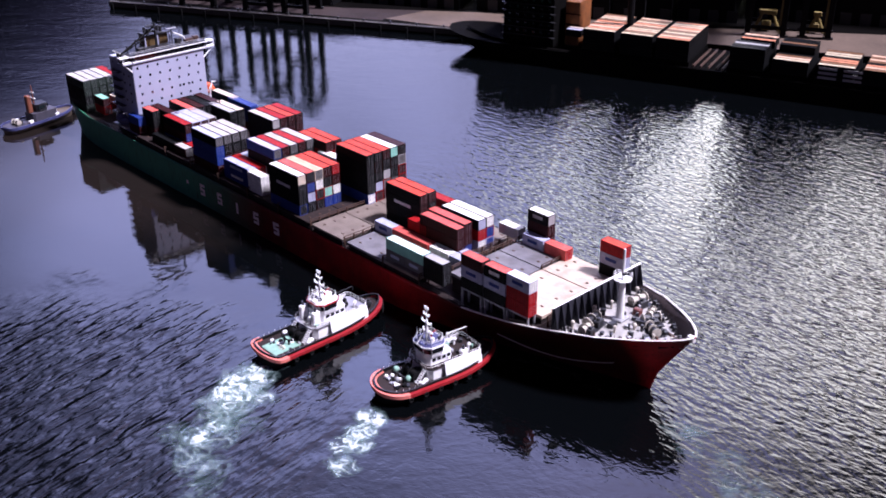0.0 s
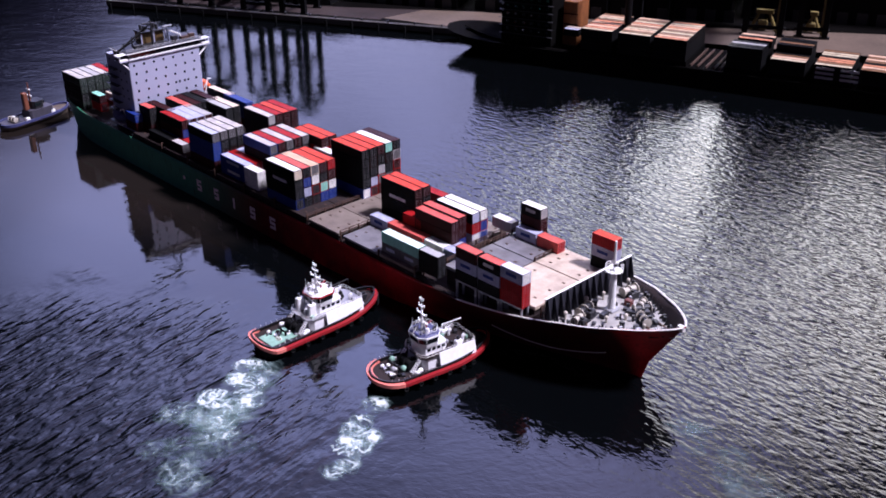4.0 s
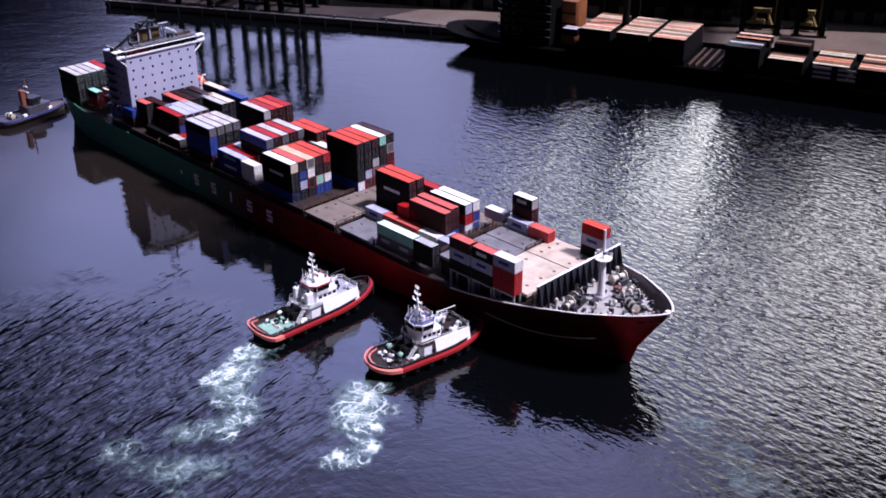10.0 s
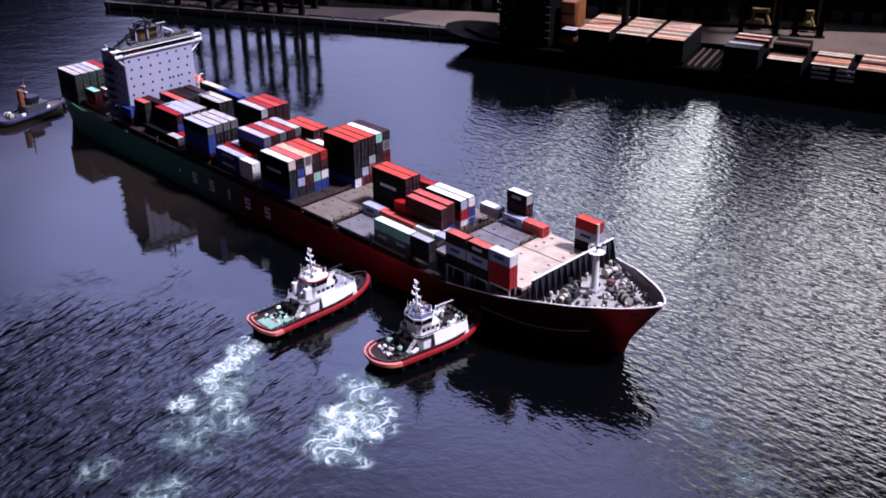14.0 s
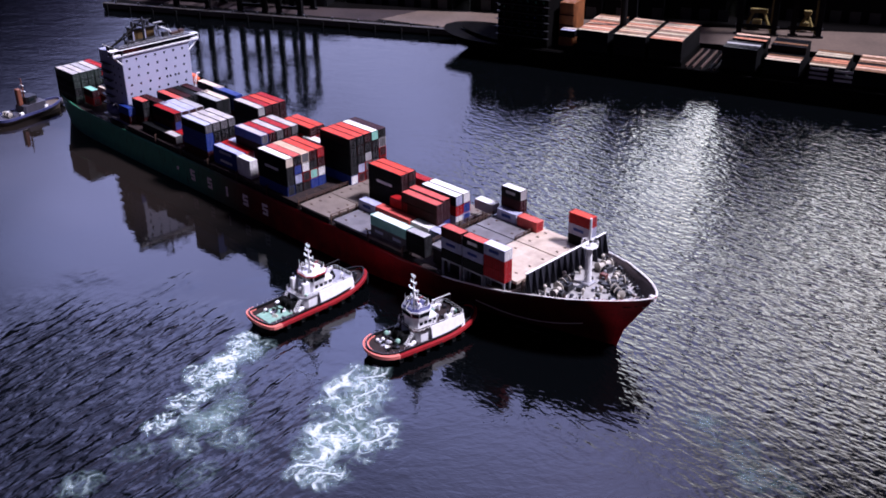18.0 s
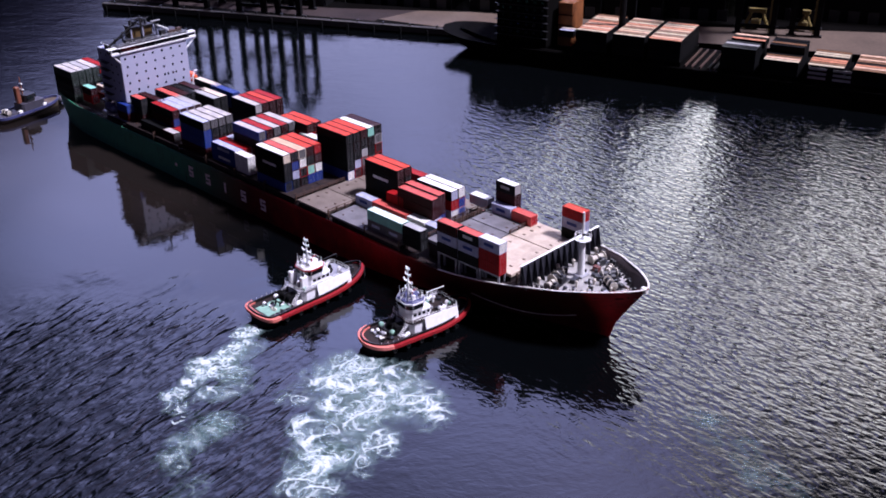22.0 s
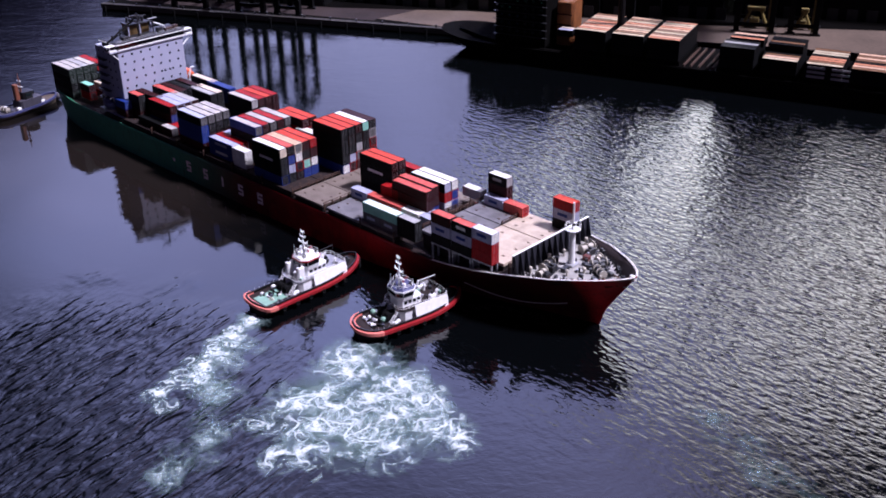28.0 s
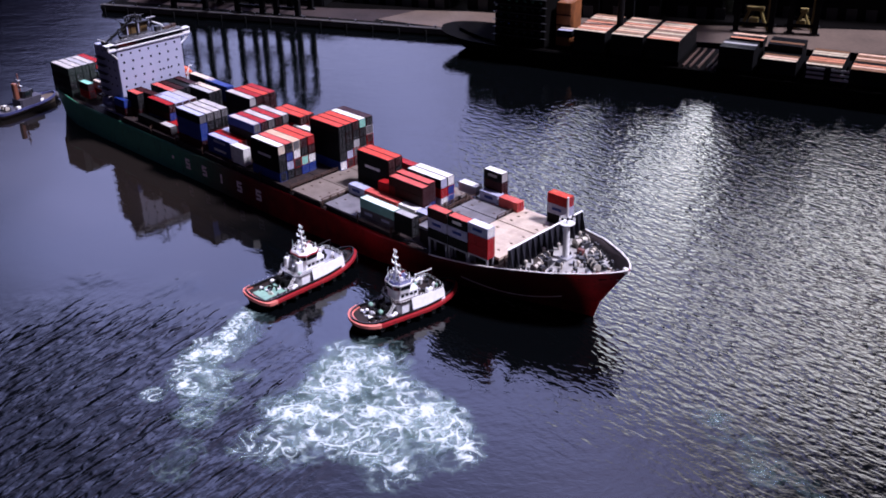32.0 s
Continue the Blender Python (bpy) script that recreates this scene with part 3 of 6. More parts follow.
def hatch(x0, x1, y0, y1, low, top, mat):
    bm = one_box(x0, x1, y0, y1, top - 0.75, top, 0.06)
    cover = part("hatch_cover", bm, mat, ship, "stained steel hatch cover")
    for fx in (0.2, 0.8):
        for fy in (0.2, 0.5, 0.8):
            part("lifting_pad", lift_pad, None, cover, at=pose(x0 + (x1 - x0) * fx, y0 + (y1 - y0) * fy, top))
    part("hatch_coaming", one_box(x0 + 0.4, x1 - 0.4, y0 + 0.3, y1 - 0.3, low, top - 0.76), DECK_DARK, ship)


for i, (x0, x1) in enumerate(BAYS_MID):
    for y0, y1 in ((-15.2, -5.1), (-4.9, 5.1), (5.3, 15.2)):
        # bays abaft the third get dark paint for the shade beside the stacks
        hatch(x0, x1, y0, y1, 8.6, 10.7, DECK_DARK if i > 2 else HATCH_COOL if i == 1 else HATCH)
for x0, x1, mat in ((-19.4, -7.1, HATCH_COOL), (-6.7, 6.8, HATCH_WARM)):
    for y0, y1 in ((-11.6, 3.3), (3.6, 12.9)):
        hatch(x0, x1, y0, y1, 8.6, 13.2, mat)


def lashing_rail(x, y0, y1, z, h=1.3):
    bm = bmesh.new()
    n = int((y1 - y0) / 2.58)
    for i in range(n + 1):
        y = y0 + (y1 - y0) * i / n
        box(bm, x - 0.14, x + 0.14, y - 0.14, y + 0.14, z - 2.0, z + h)
    for k in (0.45, 1.0):
        box(bm, x - 0.07, x + 0.07, y0, y1, z + h * k - 0.08, z + h * k + 0.08)
    part("lashing_bridge", bm, RUST, ship, "rusty lashing bridge rail")


for x in (-25.3, -37.4, -51.1, -64.1, -77.7, -91.3, -105.1, -119.0, -132.6):
    lashing_rail(x, -15.2, 15.2, 10.7, 1.0)
for x, y0 in ((-19.9, -12.9), (-6.9, 3.6), (8.4, -11.6)):
    lashing_rail(x, y0, 12.9, 13.2, 0.9)
# pedestals under the outer stacks before the hatches
for x in (-13.2, -7.7, -6.6, -1.1, -0.3, 5.2):
    for y in (-13.9, -12.0):
        part("pedestal", one_box(x - 0.2, x + 0.2, y - 0.2, y + 0.2, deck_level(x) - 0.1, 13.18 if x > -1 else 12.88), STEEL_GREY, ship)
for x0, x1, z in ((-13.5, -7.4, 12.9), (-6.9, -0.8, 12.9), (-0.6, 5.5, 13.2)):
    part("pedestal_beam", one_box(x0, x1, -14.1, -13.8, z - 0.4, z - 0.01), STEEL_GREY, ship)
for x in (-18.4, -13.2, -11.4, -6.2, 2.9, 8.4):
    part("pedestal", one_box(x - 0.2, x + 0.2, 13.0, 13.4, deck_level(x) - 0.1, 13.18), STEEL_GREY, ship)
# guard rails along the deck edge
for s in (-1, 1):
    for x0 in range(-178, -14, 12):
        bm = bmesh.new()
        for k in range(5):
            box(bm, x0 + k * 3 - 0.05, x0 + k * 3 + 0.05, s * 15.2 - 0.05, s * 15.2 + 0.05, 8.6, 10.1)
        for z in (9.5, 10.05):
            box(bm, x0, x0 + 12, s * 15.2 - 0.035, s * 15.2 + 0.035, z, z + 0.07)
        part("guard_rail", bm, STEEL_DARK, ship)
# plain shapes where the hull is lettered
for s in (-1, 1):
    for x, k in ((-121.0, 0.0), (-113.2, 1.0), (-104.6, 1.0), (-96.2, 0.4), (-87.5, 1.05), (-78.6, 1.1)):
        bm = bmesh.new()
        y0, y1 = sorted((s * 15.58, s * 15.67))
        if k == 0:
            box(bm, x - 0.5, x + 0.5, y0, y1, 4.1, 5.1)
        elif k < 0.5:
            box(bm, x - k, x + k, y0, y1, 3.0, 6.0)
        else:
            for z in (2.9, 4.15, 5.4):
                box(bm, x - k - 0.1, x + k + 0.1, y0, y1, z, z + 0.75)
            box(bm, x - k - 0.1, x - k + 0.6, y0, y1, 4.9, 5.4)
            box(bm, x + k - 0.6, x + k + 0.1, y0, y1, 3.65, 4.15)
        part("hull_mark", bm, LETTER, ship, "pale painted shapes on the ship's side")
# rope hanging along the bow
pts = []
for i in range(15):
    f = i / 14
    x = -6 + 25 * f
    z = 3.6 - 2.6 * math.sin(math.pi * min(1, f * 0.95 + 0.02)) ** 0.9 + 1.2 * f * f
    pts.append((x, -hull_half(x, z) - 0.12, z))
part("hanging_rope", sweep(pts, 0.09, 0.09), ROPE, ship, "pale rope slung along the bow")


# ---------------------------------------------------------------- the house aft
def slab(name, x0, x1, y0, y1, z0, z1, mat, parent, label="", bevel=0.05):
    return part(name, one_box(x0, x1, y0, y1, z0, z1, bevel), mat, parent, label)


def railing(name, pts, z, h, parent, mat, gap=2.0):
    """Posts and two rails along a plan line."""
    bm = bmesh.new()
    for (xa, ya), (xb, yb) in zip(pts, pts[1:]):
        n = max(1, int(math.hypot(xb - xa, yb - ya) / gap))
        for i in range(n + 1):
            x, y = xa + (xb - xa) * i / n, ya + (yb - ya) * i / n
            rod(bm, (x, y, z), (x, y, z + h), 0.04, seg=4)
        for k in (0.5, 1.0):
            rod(bm, (xa, ya, z + h * k), (xb, yb, z + h * k), 0.04, seg=4)
    return part(name, bm, mat, parent)


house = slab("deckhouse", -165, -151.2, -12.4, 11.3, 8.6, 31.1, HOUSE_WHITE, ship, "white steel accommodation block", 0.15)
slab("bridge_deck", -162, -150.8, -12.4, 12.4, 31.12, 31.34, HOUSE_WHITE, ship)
bridge = slab("wheelhouse", -160.5, -151.1, -12.2, 12.0, 31.36, 33.1, STEEL_DARK, ship, "wheelhouse, dark with windows all round")
slab("bridge_front_rail", -150.95, -150.75, -12.2, 12.4, 31.36, 31.74, RAIL_WHITE, ship)
slab("bridge_roof", -160.9, -150.5, -13.0, 12.6, 33.12, 33.32, RAIL_WHITE, ship)
slab("roof_plating", -160.7, -150.8, -12.8, 12.4, 33.33, 33.5, STEEL_DARK, ship, "dark roof plating", 0.02)
for y0, y1 in ((-15.2, -12.5), (12.5, 14.9)):
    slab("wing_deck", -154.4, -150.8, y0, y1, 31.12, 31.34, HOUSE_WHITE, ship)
    slab("bridge_wing", -152.0, -150.85, y0, y1, 31.36, 31.9, RAIL_WHITE, ship)
    # dark box added to shade the wing's inside
    slab("wing_screen", -154.2, -152.1, y0 + 0.3, y1 - 0.3, 31.36, 32.3, STEEL_DARK, ship)
    slab("wing_canopy", -153.0, -150.8, y0 - 0.6 if y0 < 0 else 12.62, y1 - 0.52 if y0 < 0 else y1, 33.12, 33.3, RAIL_WHITE, ship)
    s = -1 if y0 < 0 else 1
    for x in (-152.8, -151.0):
        part("wing_post", one_box(x - 0.08, x + 0.08, (y0 if s < 0 else y1) - s * 0.2 - 0.08, (y0 if s < 0 else y1) - s * 0.2 + 0.08, 31.9, 33.1), RAIL_WHITE, ship)
    part("wing_brace", one_rod((-151.4, s * 11.4 - 0.5, 28.2), (-151.4, s * 14.6, 31.1), 0.2, seg=6), RAIL_WHITE, ship)
pane = mesh_of(one_box(0, 0.06, 0, 1.45, 0, 1.0), "wheelhouse_pane", GLASS)
for i in range(14):
    part("wheelhouse_pane", pane, None, bridge, at=pose(-151.1, -11.6 + 1.67 * i, 31.9))
port = bmesh.new()
box(port, 0, 0.05, -0.3, 0.3, 0, 0.65)
port = mesh_of(port, "cabin_window", GLASS)
for r, z in enumerate((29.2, 26.6, 24.0, 21.4, 18.8)):
    for c in range(7):
        y = -10.8 + 3.25 * c + (0.5 if r % 2 else 0)
        if y < 11 and (r, c) not in ((3, 4), (3, 5)):
            part("cabin_window", port, None, house, at=pose(-151.2, y, z))
    for x in (-163, -160, -157, -154):
        part("cabin_window", port, None, house, at=pose(x, -12.4, z, 0, 0, -90))
for y in (2.2, 3.4, 5.2, 6.4):
    part("cabin_window", port, None, house, at=pose(-151.2, y, 21.4))
# galleries added to a plain side; their dark steel helps darken its shade
for z in (14.4, 17.0, 19.6, 22.2, 24.8, 27.2):
    slab("side_gallery", -164.5, -158, -14.0, -12.42, z, z + 0.15, STEEL_DARK, ship)
    railing("gallery_rail", [(-164.5, -13.9), (-158, -13.9)], z + 0.15, 1.0, ship, STEEL_DARK)
# mast, funnel casings and stays on the roof
for y0, y1 in ((-4.0, -0.9), (0.3, 3.3)):
    slab("funnel_casing", -161.5, -157.2, y0, y1, 31.4, 36.4, FUNNEL_TAN, ship, "tan painted funnel casing", 0.2)
    slab("funnel_top", -161.7, -157.0, y0 - 0.15, y1 + 0.15, 36.42, 36.9, STEEL_DARK, ship)
    for x in (-160.4, -158.4):
        part("exhaust_pipe", one_rod((x, (y0 + y1) / 2, 36.9), (x, (y0 + y1) / 2, 38.4), 0.45, seg=10), STEEL_DARK, ship)
for y in (-4.4, -0.3, 3.7):
    slab("funnel_frame", -157.0, -156.6, y - 0.2, y + 0.2, 33.5, 36.6, HOUSE_WHITE, ship, "", 0.03)
slab("funnel_frame", -157.0, -156.5, -4.8, 4.1, 36.6, 36.95, STEEL_DARK, ship, "", 0.03)
part("signal_mast", rod(one_rod((-155, -1.8, 33.5), (-155, -1.8, 40.6), 0.4, 0.22, 8), (-155, -4.2, 39.6), (-155, 1.2, 39.6), 0.14, seg=6), STEEL_DARK, ship)
part("radar_scanner", one_box(-155.3, -154.7, -4.8, -2.2, 39.9, 40.2, 0.05), STEEL_DARK, ship)
part("radar_scanner", one_box(-155.3, -154.7, 1.8, 5.0, 37.9, 38.2, 0.05), STEEL_GREY, ship)
part("radar_post", one_rod((-155, 3.4, 33.5), (-155, 3.4, 37.9), 0.2, 0.14, 6), STEEL_DARK, ship)
# trussed stays from the casings down to the wing, and lockers along the roof
for a, b, r in (((-156, -4.6, 37.6), (-153.6, -14.8, 33.4), 0.3), ((-156.4, -4.8, 36.0), (-154, -14.4, 33.5), 0.2), ((-156, -8.0, 36.5), (-156, -8.0, 33.5), 0.22),
                ((-156.2, -5.4, 34.0), (-155.8, -8.0, 36.5), 0.18), ((-155.6, -11.0, 35.3), (-155.6, -11.0, 33.5), 0.2), ((-156, -4.6, 37.6), (-155.4, -1.9, 39.4), 0.24), ((-156, -4.6, 37.6), (-157.5, -1.0, 37.8), 0.2)):
    part("mast_stay", one_rod(a, b, r, seg=6), RUBBER, ship)
for a, b in (((-156, 3.9, 36.6), (-154, 6.6, 35.2)), ((-154, 6.6, 35.2), (-154, 7.4, 33.5))):
    part("mast_stay", one_rod(a, b, 0.24, seg=6), RAIL_WHITE, ship)
for y, w, h in ((-7.5, 1.2, 1.0), (4.8, 0.9, 1.6), (8.2, 1.4, 0.9), (10.6, 0.8, 1.2)):
    slab("roof_locker", -154.6, -153.2, y - w, y + w, 33.51, 33.5 + h, STEEL_DARK if y < 8 else RUST_DARK, ship, "", 0.06)
railing("roof_rail", [(-150.9, -12.6), (-150.9, 12.2)], 33.5, 0.9, ship, STEEL_GREY)


def boat_mesh(L, B, H):
    rings = []
    for i in range(9):
        f = i / 8 * 2 - 1
        w = B / 2 * max(0.06, 1 - abs(f) ** 2.6)
        lift = 0.25 * H * f * f
        rings.append([(L / 2 * f, w * math.cos(a), H / 2 + lift * (1 if math.sin(a) < 0 else 0) + H / 2 * math.sin(a)) for a in [2 * math.pi * k / 12 for k in range(12)]])
    return loft(rings)


def davit_boat(x, y, z, mat, label):
    boat = thing("lifeboat", label, "lifeboat", "lifeboats", pose(x, y, z))
    part("boat_hull", boat_mesh(7.2, 2.8, 2.6), mat, boat, smooth=True)
    part("canopy", one_box(-1.4, 1.6, -0.8, 0.8, 2.2, 3.1, 0.3), mat, boat)
    part("keel_skate", sweep([(-3.2, 0, 0.25), (0, 0, 0.02), (3.2, 0, 0.25)], 0.08, 0.1), STEEL_GREY, boat)
    afloat(boat, SHIP_DRIFT, SHIP_PIVOT)
    s = -1 if y < 0 else 1
    for dx in (-2.6, 2.6):
        bm = one_rod((x + dx, s * 12.2, z - 1.5), (x + dx, y - s * 0.2, z + 4.2), 0.18, seg=6)
        rod(bm, (x + dx, y - s * 0.2, z + 4.2), (x + dx, y + s * 0.9, z + 4.0), 0.16, seg=6)
        rod(bm, (x + dx, s * 12.2, z + 1.5), (x + dx, y, z + 4.2), 0.12, seg=6)
        part("davit", bm, RAIL_WHITE, ship)
    slab("boat_platform", x - 3.8, x + 3.8, min(s * 11.7, y + s * 1.4), max(s * 11.7, y + s * 1.4), z - 0.25, z - 0.02, STEEL_GREY, ship)


davit_boat(-155.0, 13.9, 15.9, ORANGE, "bright orange enclosed lifeboat at its davits")
davit_boat(-158.6, -14.0, 11.6, TUG_BLUE, "blue-grey lifeboat hung at white davits")
# poop
slab("stern_platform", -198.6, -195.25, -11.5, -8.2, 8.0, 11.6, STEEL_DARK, ship, "dark steel platform hung over the stern", 0.15)
winch(-193, 3, 90, ship, 8.6, STEEL_DARK, 1.0)
railing("stern_rail", [(-195.0, 0.4), (-195.0, 12.2)], 9.3, 1.1, ship, RAIL_WHITE)
slab("poop_locker", -194, -191.8, 6.6, 8.7, 8.6, 10.4, STEEL_GREY, ship)

# ---------------------------------------------------------------- containers
MESHES = {}


def container_parts(size, colour, end_colour, roof):
    key = (size, colour, end_colour, roof)
    if key in MESHES:
        return MESHES[key]
    L, W, H = (6.06 if size == 20 else 12.19), 2.44, 2.55
    mat, emat = PAINT[colour], PAINT[end_colour]
    out = []
    # corner posts and rails
    bm = bmesh.new()
    p = 0.14
    for x in (0, L - p):
        for y in (-W / 2, W / 2 - p):
            box(bm, x, x + p, y, y + p, 0, H)
    for z0 in (0, H - 0.12):
        for y in (-W / 2, W / 2 - 0.1):
            box(bm, p, L - p, y, y + 0.1, z0, z0 + 0.12)
        for x in (0, L - 0.1):
            box(bm, x, x + 0.1, -W / 2 + p, W / 2 - p, z0, z0 + 0.12)
    out.append(("frame", mesh_of(bm, "container_frame", mat)))

    def corrugated(length, height, pitch, depth):
        """A folded panel in the x-z plane, folds upright."""
        bm = bmesh.new()
        n = max(4, int(length / pitch))
        last = None
        for i in range(n * 2 + 1):
            x = length * i / (2 * n)
            d = depth if (i // 1) % 2 else 0.0
            a, b = bm.verts.new((x, d, 0)), bm.verts.new((x, d, height))
            if last:
                bm.faces.new((last[0], a, b, last[1]))
            last = (a, b)
        return bm

    for side in (-1, 1):
        bm = corrugated(L - 2 * p, H - 0.24, 0.55, 0.07)
        bmesh.ops.transform(bm, matrix=Matrix.Translation((p, side * (W / 2 - 0.03) - (0.07 if side > 0 else 0), 0.12)), verts=bm.verts)
        out.append(("side_panel", mesh_of(bm, "container_side", mat)))
    bm = corrugated(L - 0.2, W - 0.2, 0.6, 0.05)
    bmesh.ops.transform(bm, matrix=Matrix.Translation((0.1, W / 2 - 0.1, H - 0.08)) @ pose(0, 0, 0, 90), verts=bm.verts)
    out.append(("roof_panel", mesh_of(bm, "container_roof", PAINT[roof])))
    out.append(("floor_panel", mesh_of(one_box(0.1, L - 0.1, -W / 2 + 0.1, W / 2 - 0.1, 0.02, 0.1), "container_floor", STEEL_DARK)))
    bm = corrugated(W - 2 * p, H - 0.24, 0.45, 0.05)
    bmesh.ops.transform(bm, matrix=Matrix.Translation((0.03, -W / 2 + p, 0.12)) @ pose(0, 0, 0, 0, 0, 90), verts=bm.verts)
    out.append(("end_panel", mesh_of(bm, "container_end", mat)))
    for side in (-1, 1):
        bm = bmesh.new()
        y0, y1 = sorted((side * 0.02, side * (W / 2 - p)))
        box(bm, L - 0.07, L - 0.02, y0, y1, 0.12, H - 0.12)
        out.append(("door", mesh_of(bm, "container_door", emat)))
        for f in (0.28, 0.72):
            y = y0 + (y1 - y0) * f
            out.append(("lock_rod", mesh_of(one_rod((L, y, 0.15), (L, y, H - 0.15), 0.03, seg=5), "lock_rod", STEEL_GREY)))
    MESHES[key] = out
    return out


NAMES = {"white": "white", "lavender": "pale blue-grey", "red": "red", "orange": "orange-red", "pink": "faded red", "maroon": "dark maroon", "black": "shaded dark",
         "blue": "blue", "green": "mint green", "grey": "grey", "slate": "dark grey", "chalk": "dimmed white", "moss": "dark green", "beige": "beige", "brown": "brown", "peach": "pale peach", "salmon": "weathered red", "tan": "weathered tan"}


def container(size, colour, m, end="", group="containers on the ship", logo=None, where="stacked on a ship's deck"):
    # colour^roof: shade painted in, sides and ends darker than the sunlit roof
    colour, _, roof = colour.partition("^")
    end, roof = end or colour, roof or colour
    look_of = NAMES[colour] if roof == colour else f"{NAMES[colour]} {NAMES[roof]}-roofed"
    ob = thing("shipping_container", f"{look_of} corrugated {'short' if size == 20 else 'long'} container {where}", "container", group, m)
    last = ob
    for name, me in container_parts(size, colour, end, roof):
        if name == "lock_rod":
            if "moored" not in where:
                part(name, me, None, last)
        else:
            last = part(name, me, None, ob)
    if logo:
        L = 6.06 if size == 20 else 12.19
        part("company_mark", one_box(L * 0.25, L * 0.72, -1.27, -1.235, 1.0, 1.75, 0.0), PAINT[logo], ob, "plain band of the line's colour")
    return ob


def row_y(k):
    return -12.9 + 2.58 * k


def stack(x, row, size, base, colours, ends=None, logos=None):
    """Containers piled up from base; colours from the bottom, a space between two names."""
    names = colours.split()
    ends = (ends or "").split()
    logos = logos or {}
    for i, c in enumerate(names):
        if c == "-":
            continue
        e = ends[i] if i < len(ends) and ends[i] != "-" else ""
        ob = container(size, c, pose(x, row_y(row), base + 2.6 * i), e, logo=logos.get(i))
        afloat(ob, SHIP_DRIFT, SHIP_PIVOT)


FWD, MID = 13.2, 10.7
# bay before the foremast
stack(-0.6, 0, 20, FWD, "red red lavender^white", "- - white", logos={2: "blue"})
# bottom box of the next two stacks stands in for dark lattice below
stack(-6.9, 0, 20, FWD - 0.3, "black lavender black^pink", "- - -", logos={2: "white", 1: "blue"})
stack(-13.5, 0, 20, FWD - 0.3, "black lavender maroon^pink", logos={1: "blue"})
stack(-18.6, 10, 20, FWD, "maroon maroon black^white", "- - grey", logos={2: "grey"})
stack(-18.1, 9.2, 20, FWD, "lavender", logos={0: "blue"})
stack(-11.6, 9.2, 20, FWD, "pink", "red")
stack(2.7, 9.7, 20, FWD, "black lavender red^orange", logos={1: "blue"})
# bays before the open hatches
stack(-25.0, 0, 20, MID, "black black^grey")
stack(-37.4, 0, 20, MID, "slate", logos={0: "lavender"})
stack(-31.2, 0, 20, MID, "slate", logos={0: "lavender"})
stack(-37.4, 0, 40, MID + 2.6, "green^white", "green")
stack(-50.6, 3, 20, MID, "lavender", logos={0: "blue"})
stack(-44.3, 3, 40, MID, "pink", "red")
stack(-31.6, 3, 20, MID, "white", "white")
stack(-25.2, 3, 20, MID, "lavender", "white")
stack(-25.0, 4.1, 20, MID, "lavender", "white")
stack(-41.7, 4, 20, MID, "maroon red", "red red")
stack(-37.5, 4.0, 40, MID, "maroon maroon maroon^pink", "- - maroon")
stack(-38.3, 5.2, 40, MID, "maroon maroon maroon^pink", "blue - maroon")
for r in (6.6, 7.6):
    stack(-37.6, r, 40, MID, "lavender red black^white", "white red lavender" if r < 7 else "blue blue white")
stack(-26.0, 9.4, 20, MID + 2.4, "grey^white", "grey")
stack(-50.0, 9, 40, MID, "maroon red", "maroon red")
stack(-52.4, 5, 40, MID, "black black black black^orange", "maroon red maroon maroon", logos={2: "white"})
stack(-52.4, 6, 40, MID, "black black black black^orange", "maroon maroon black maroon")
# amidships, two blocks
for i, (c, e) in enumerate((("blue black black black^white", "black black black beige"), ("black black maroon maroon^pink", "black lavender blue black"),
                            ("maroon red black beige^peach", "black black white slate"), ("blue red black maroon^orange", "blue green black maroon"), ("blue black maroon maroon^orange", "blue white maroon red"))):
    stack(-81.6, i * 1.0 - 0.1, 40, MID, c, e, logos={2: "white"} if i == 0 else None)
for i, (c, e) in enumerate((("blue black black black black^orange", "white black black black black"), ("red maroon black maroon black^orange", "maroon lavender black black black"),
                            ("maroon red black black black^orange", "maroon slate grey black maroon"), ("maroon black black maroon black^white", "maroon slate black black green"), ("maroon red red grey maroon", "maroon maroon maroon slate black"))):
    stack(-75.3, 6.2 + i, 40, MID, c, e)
stack(-85.1, 6.8, 40, MID, "maroon maroon white", "white white white")
stack(-92.0, 0, 20, MID, "white white")
stack(-104.0, 0.2, 40, MID, "blue blue^lavender", logos={1: "lavender", 0: "white"})
stack(-104.0, 1.2, 40, MID, "maroon red")
stack(-104.0, 2.2, 40, MID, "blue lavender", "blue blue")
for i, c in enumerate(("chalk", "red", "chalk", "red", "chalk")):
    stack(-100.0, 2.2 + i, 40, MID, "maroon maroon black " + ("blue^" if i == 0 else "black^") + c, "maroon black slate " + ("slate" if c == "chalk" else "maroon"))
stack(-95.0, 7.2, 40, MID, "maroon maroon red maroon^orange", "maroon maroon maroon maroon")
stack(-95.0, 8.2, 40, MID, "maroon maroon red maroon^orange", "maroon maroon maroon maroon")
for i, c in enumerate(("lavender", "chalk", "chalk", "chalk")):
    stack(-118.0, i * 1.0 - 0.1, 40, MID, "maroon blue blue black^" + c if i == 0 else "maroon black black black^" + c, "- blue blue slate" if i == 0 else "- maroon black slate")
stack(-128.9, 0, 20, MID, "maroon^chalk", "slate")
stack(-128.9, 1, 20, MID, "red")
# dark container added over the hatch, where shade falls
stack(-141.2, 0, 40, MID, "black")
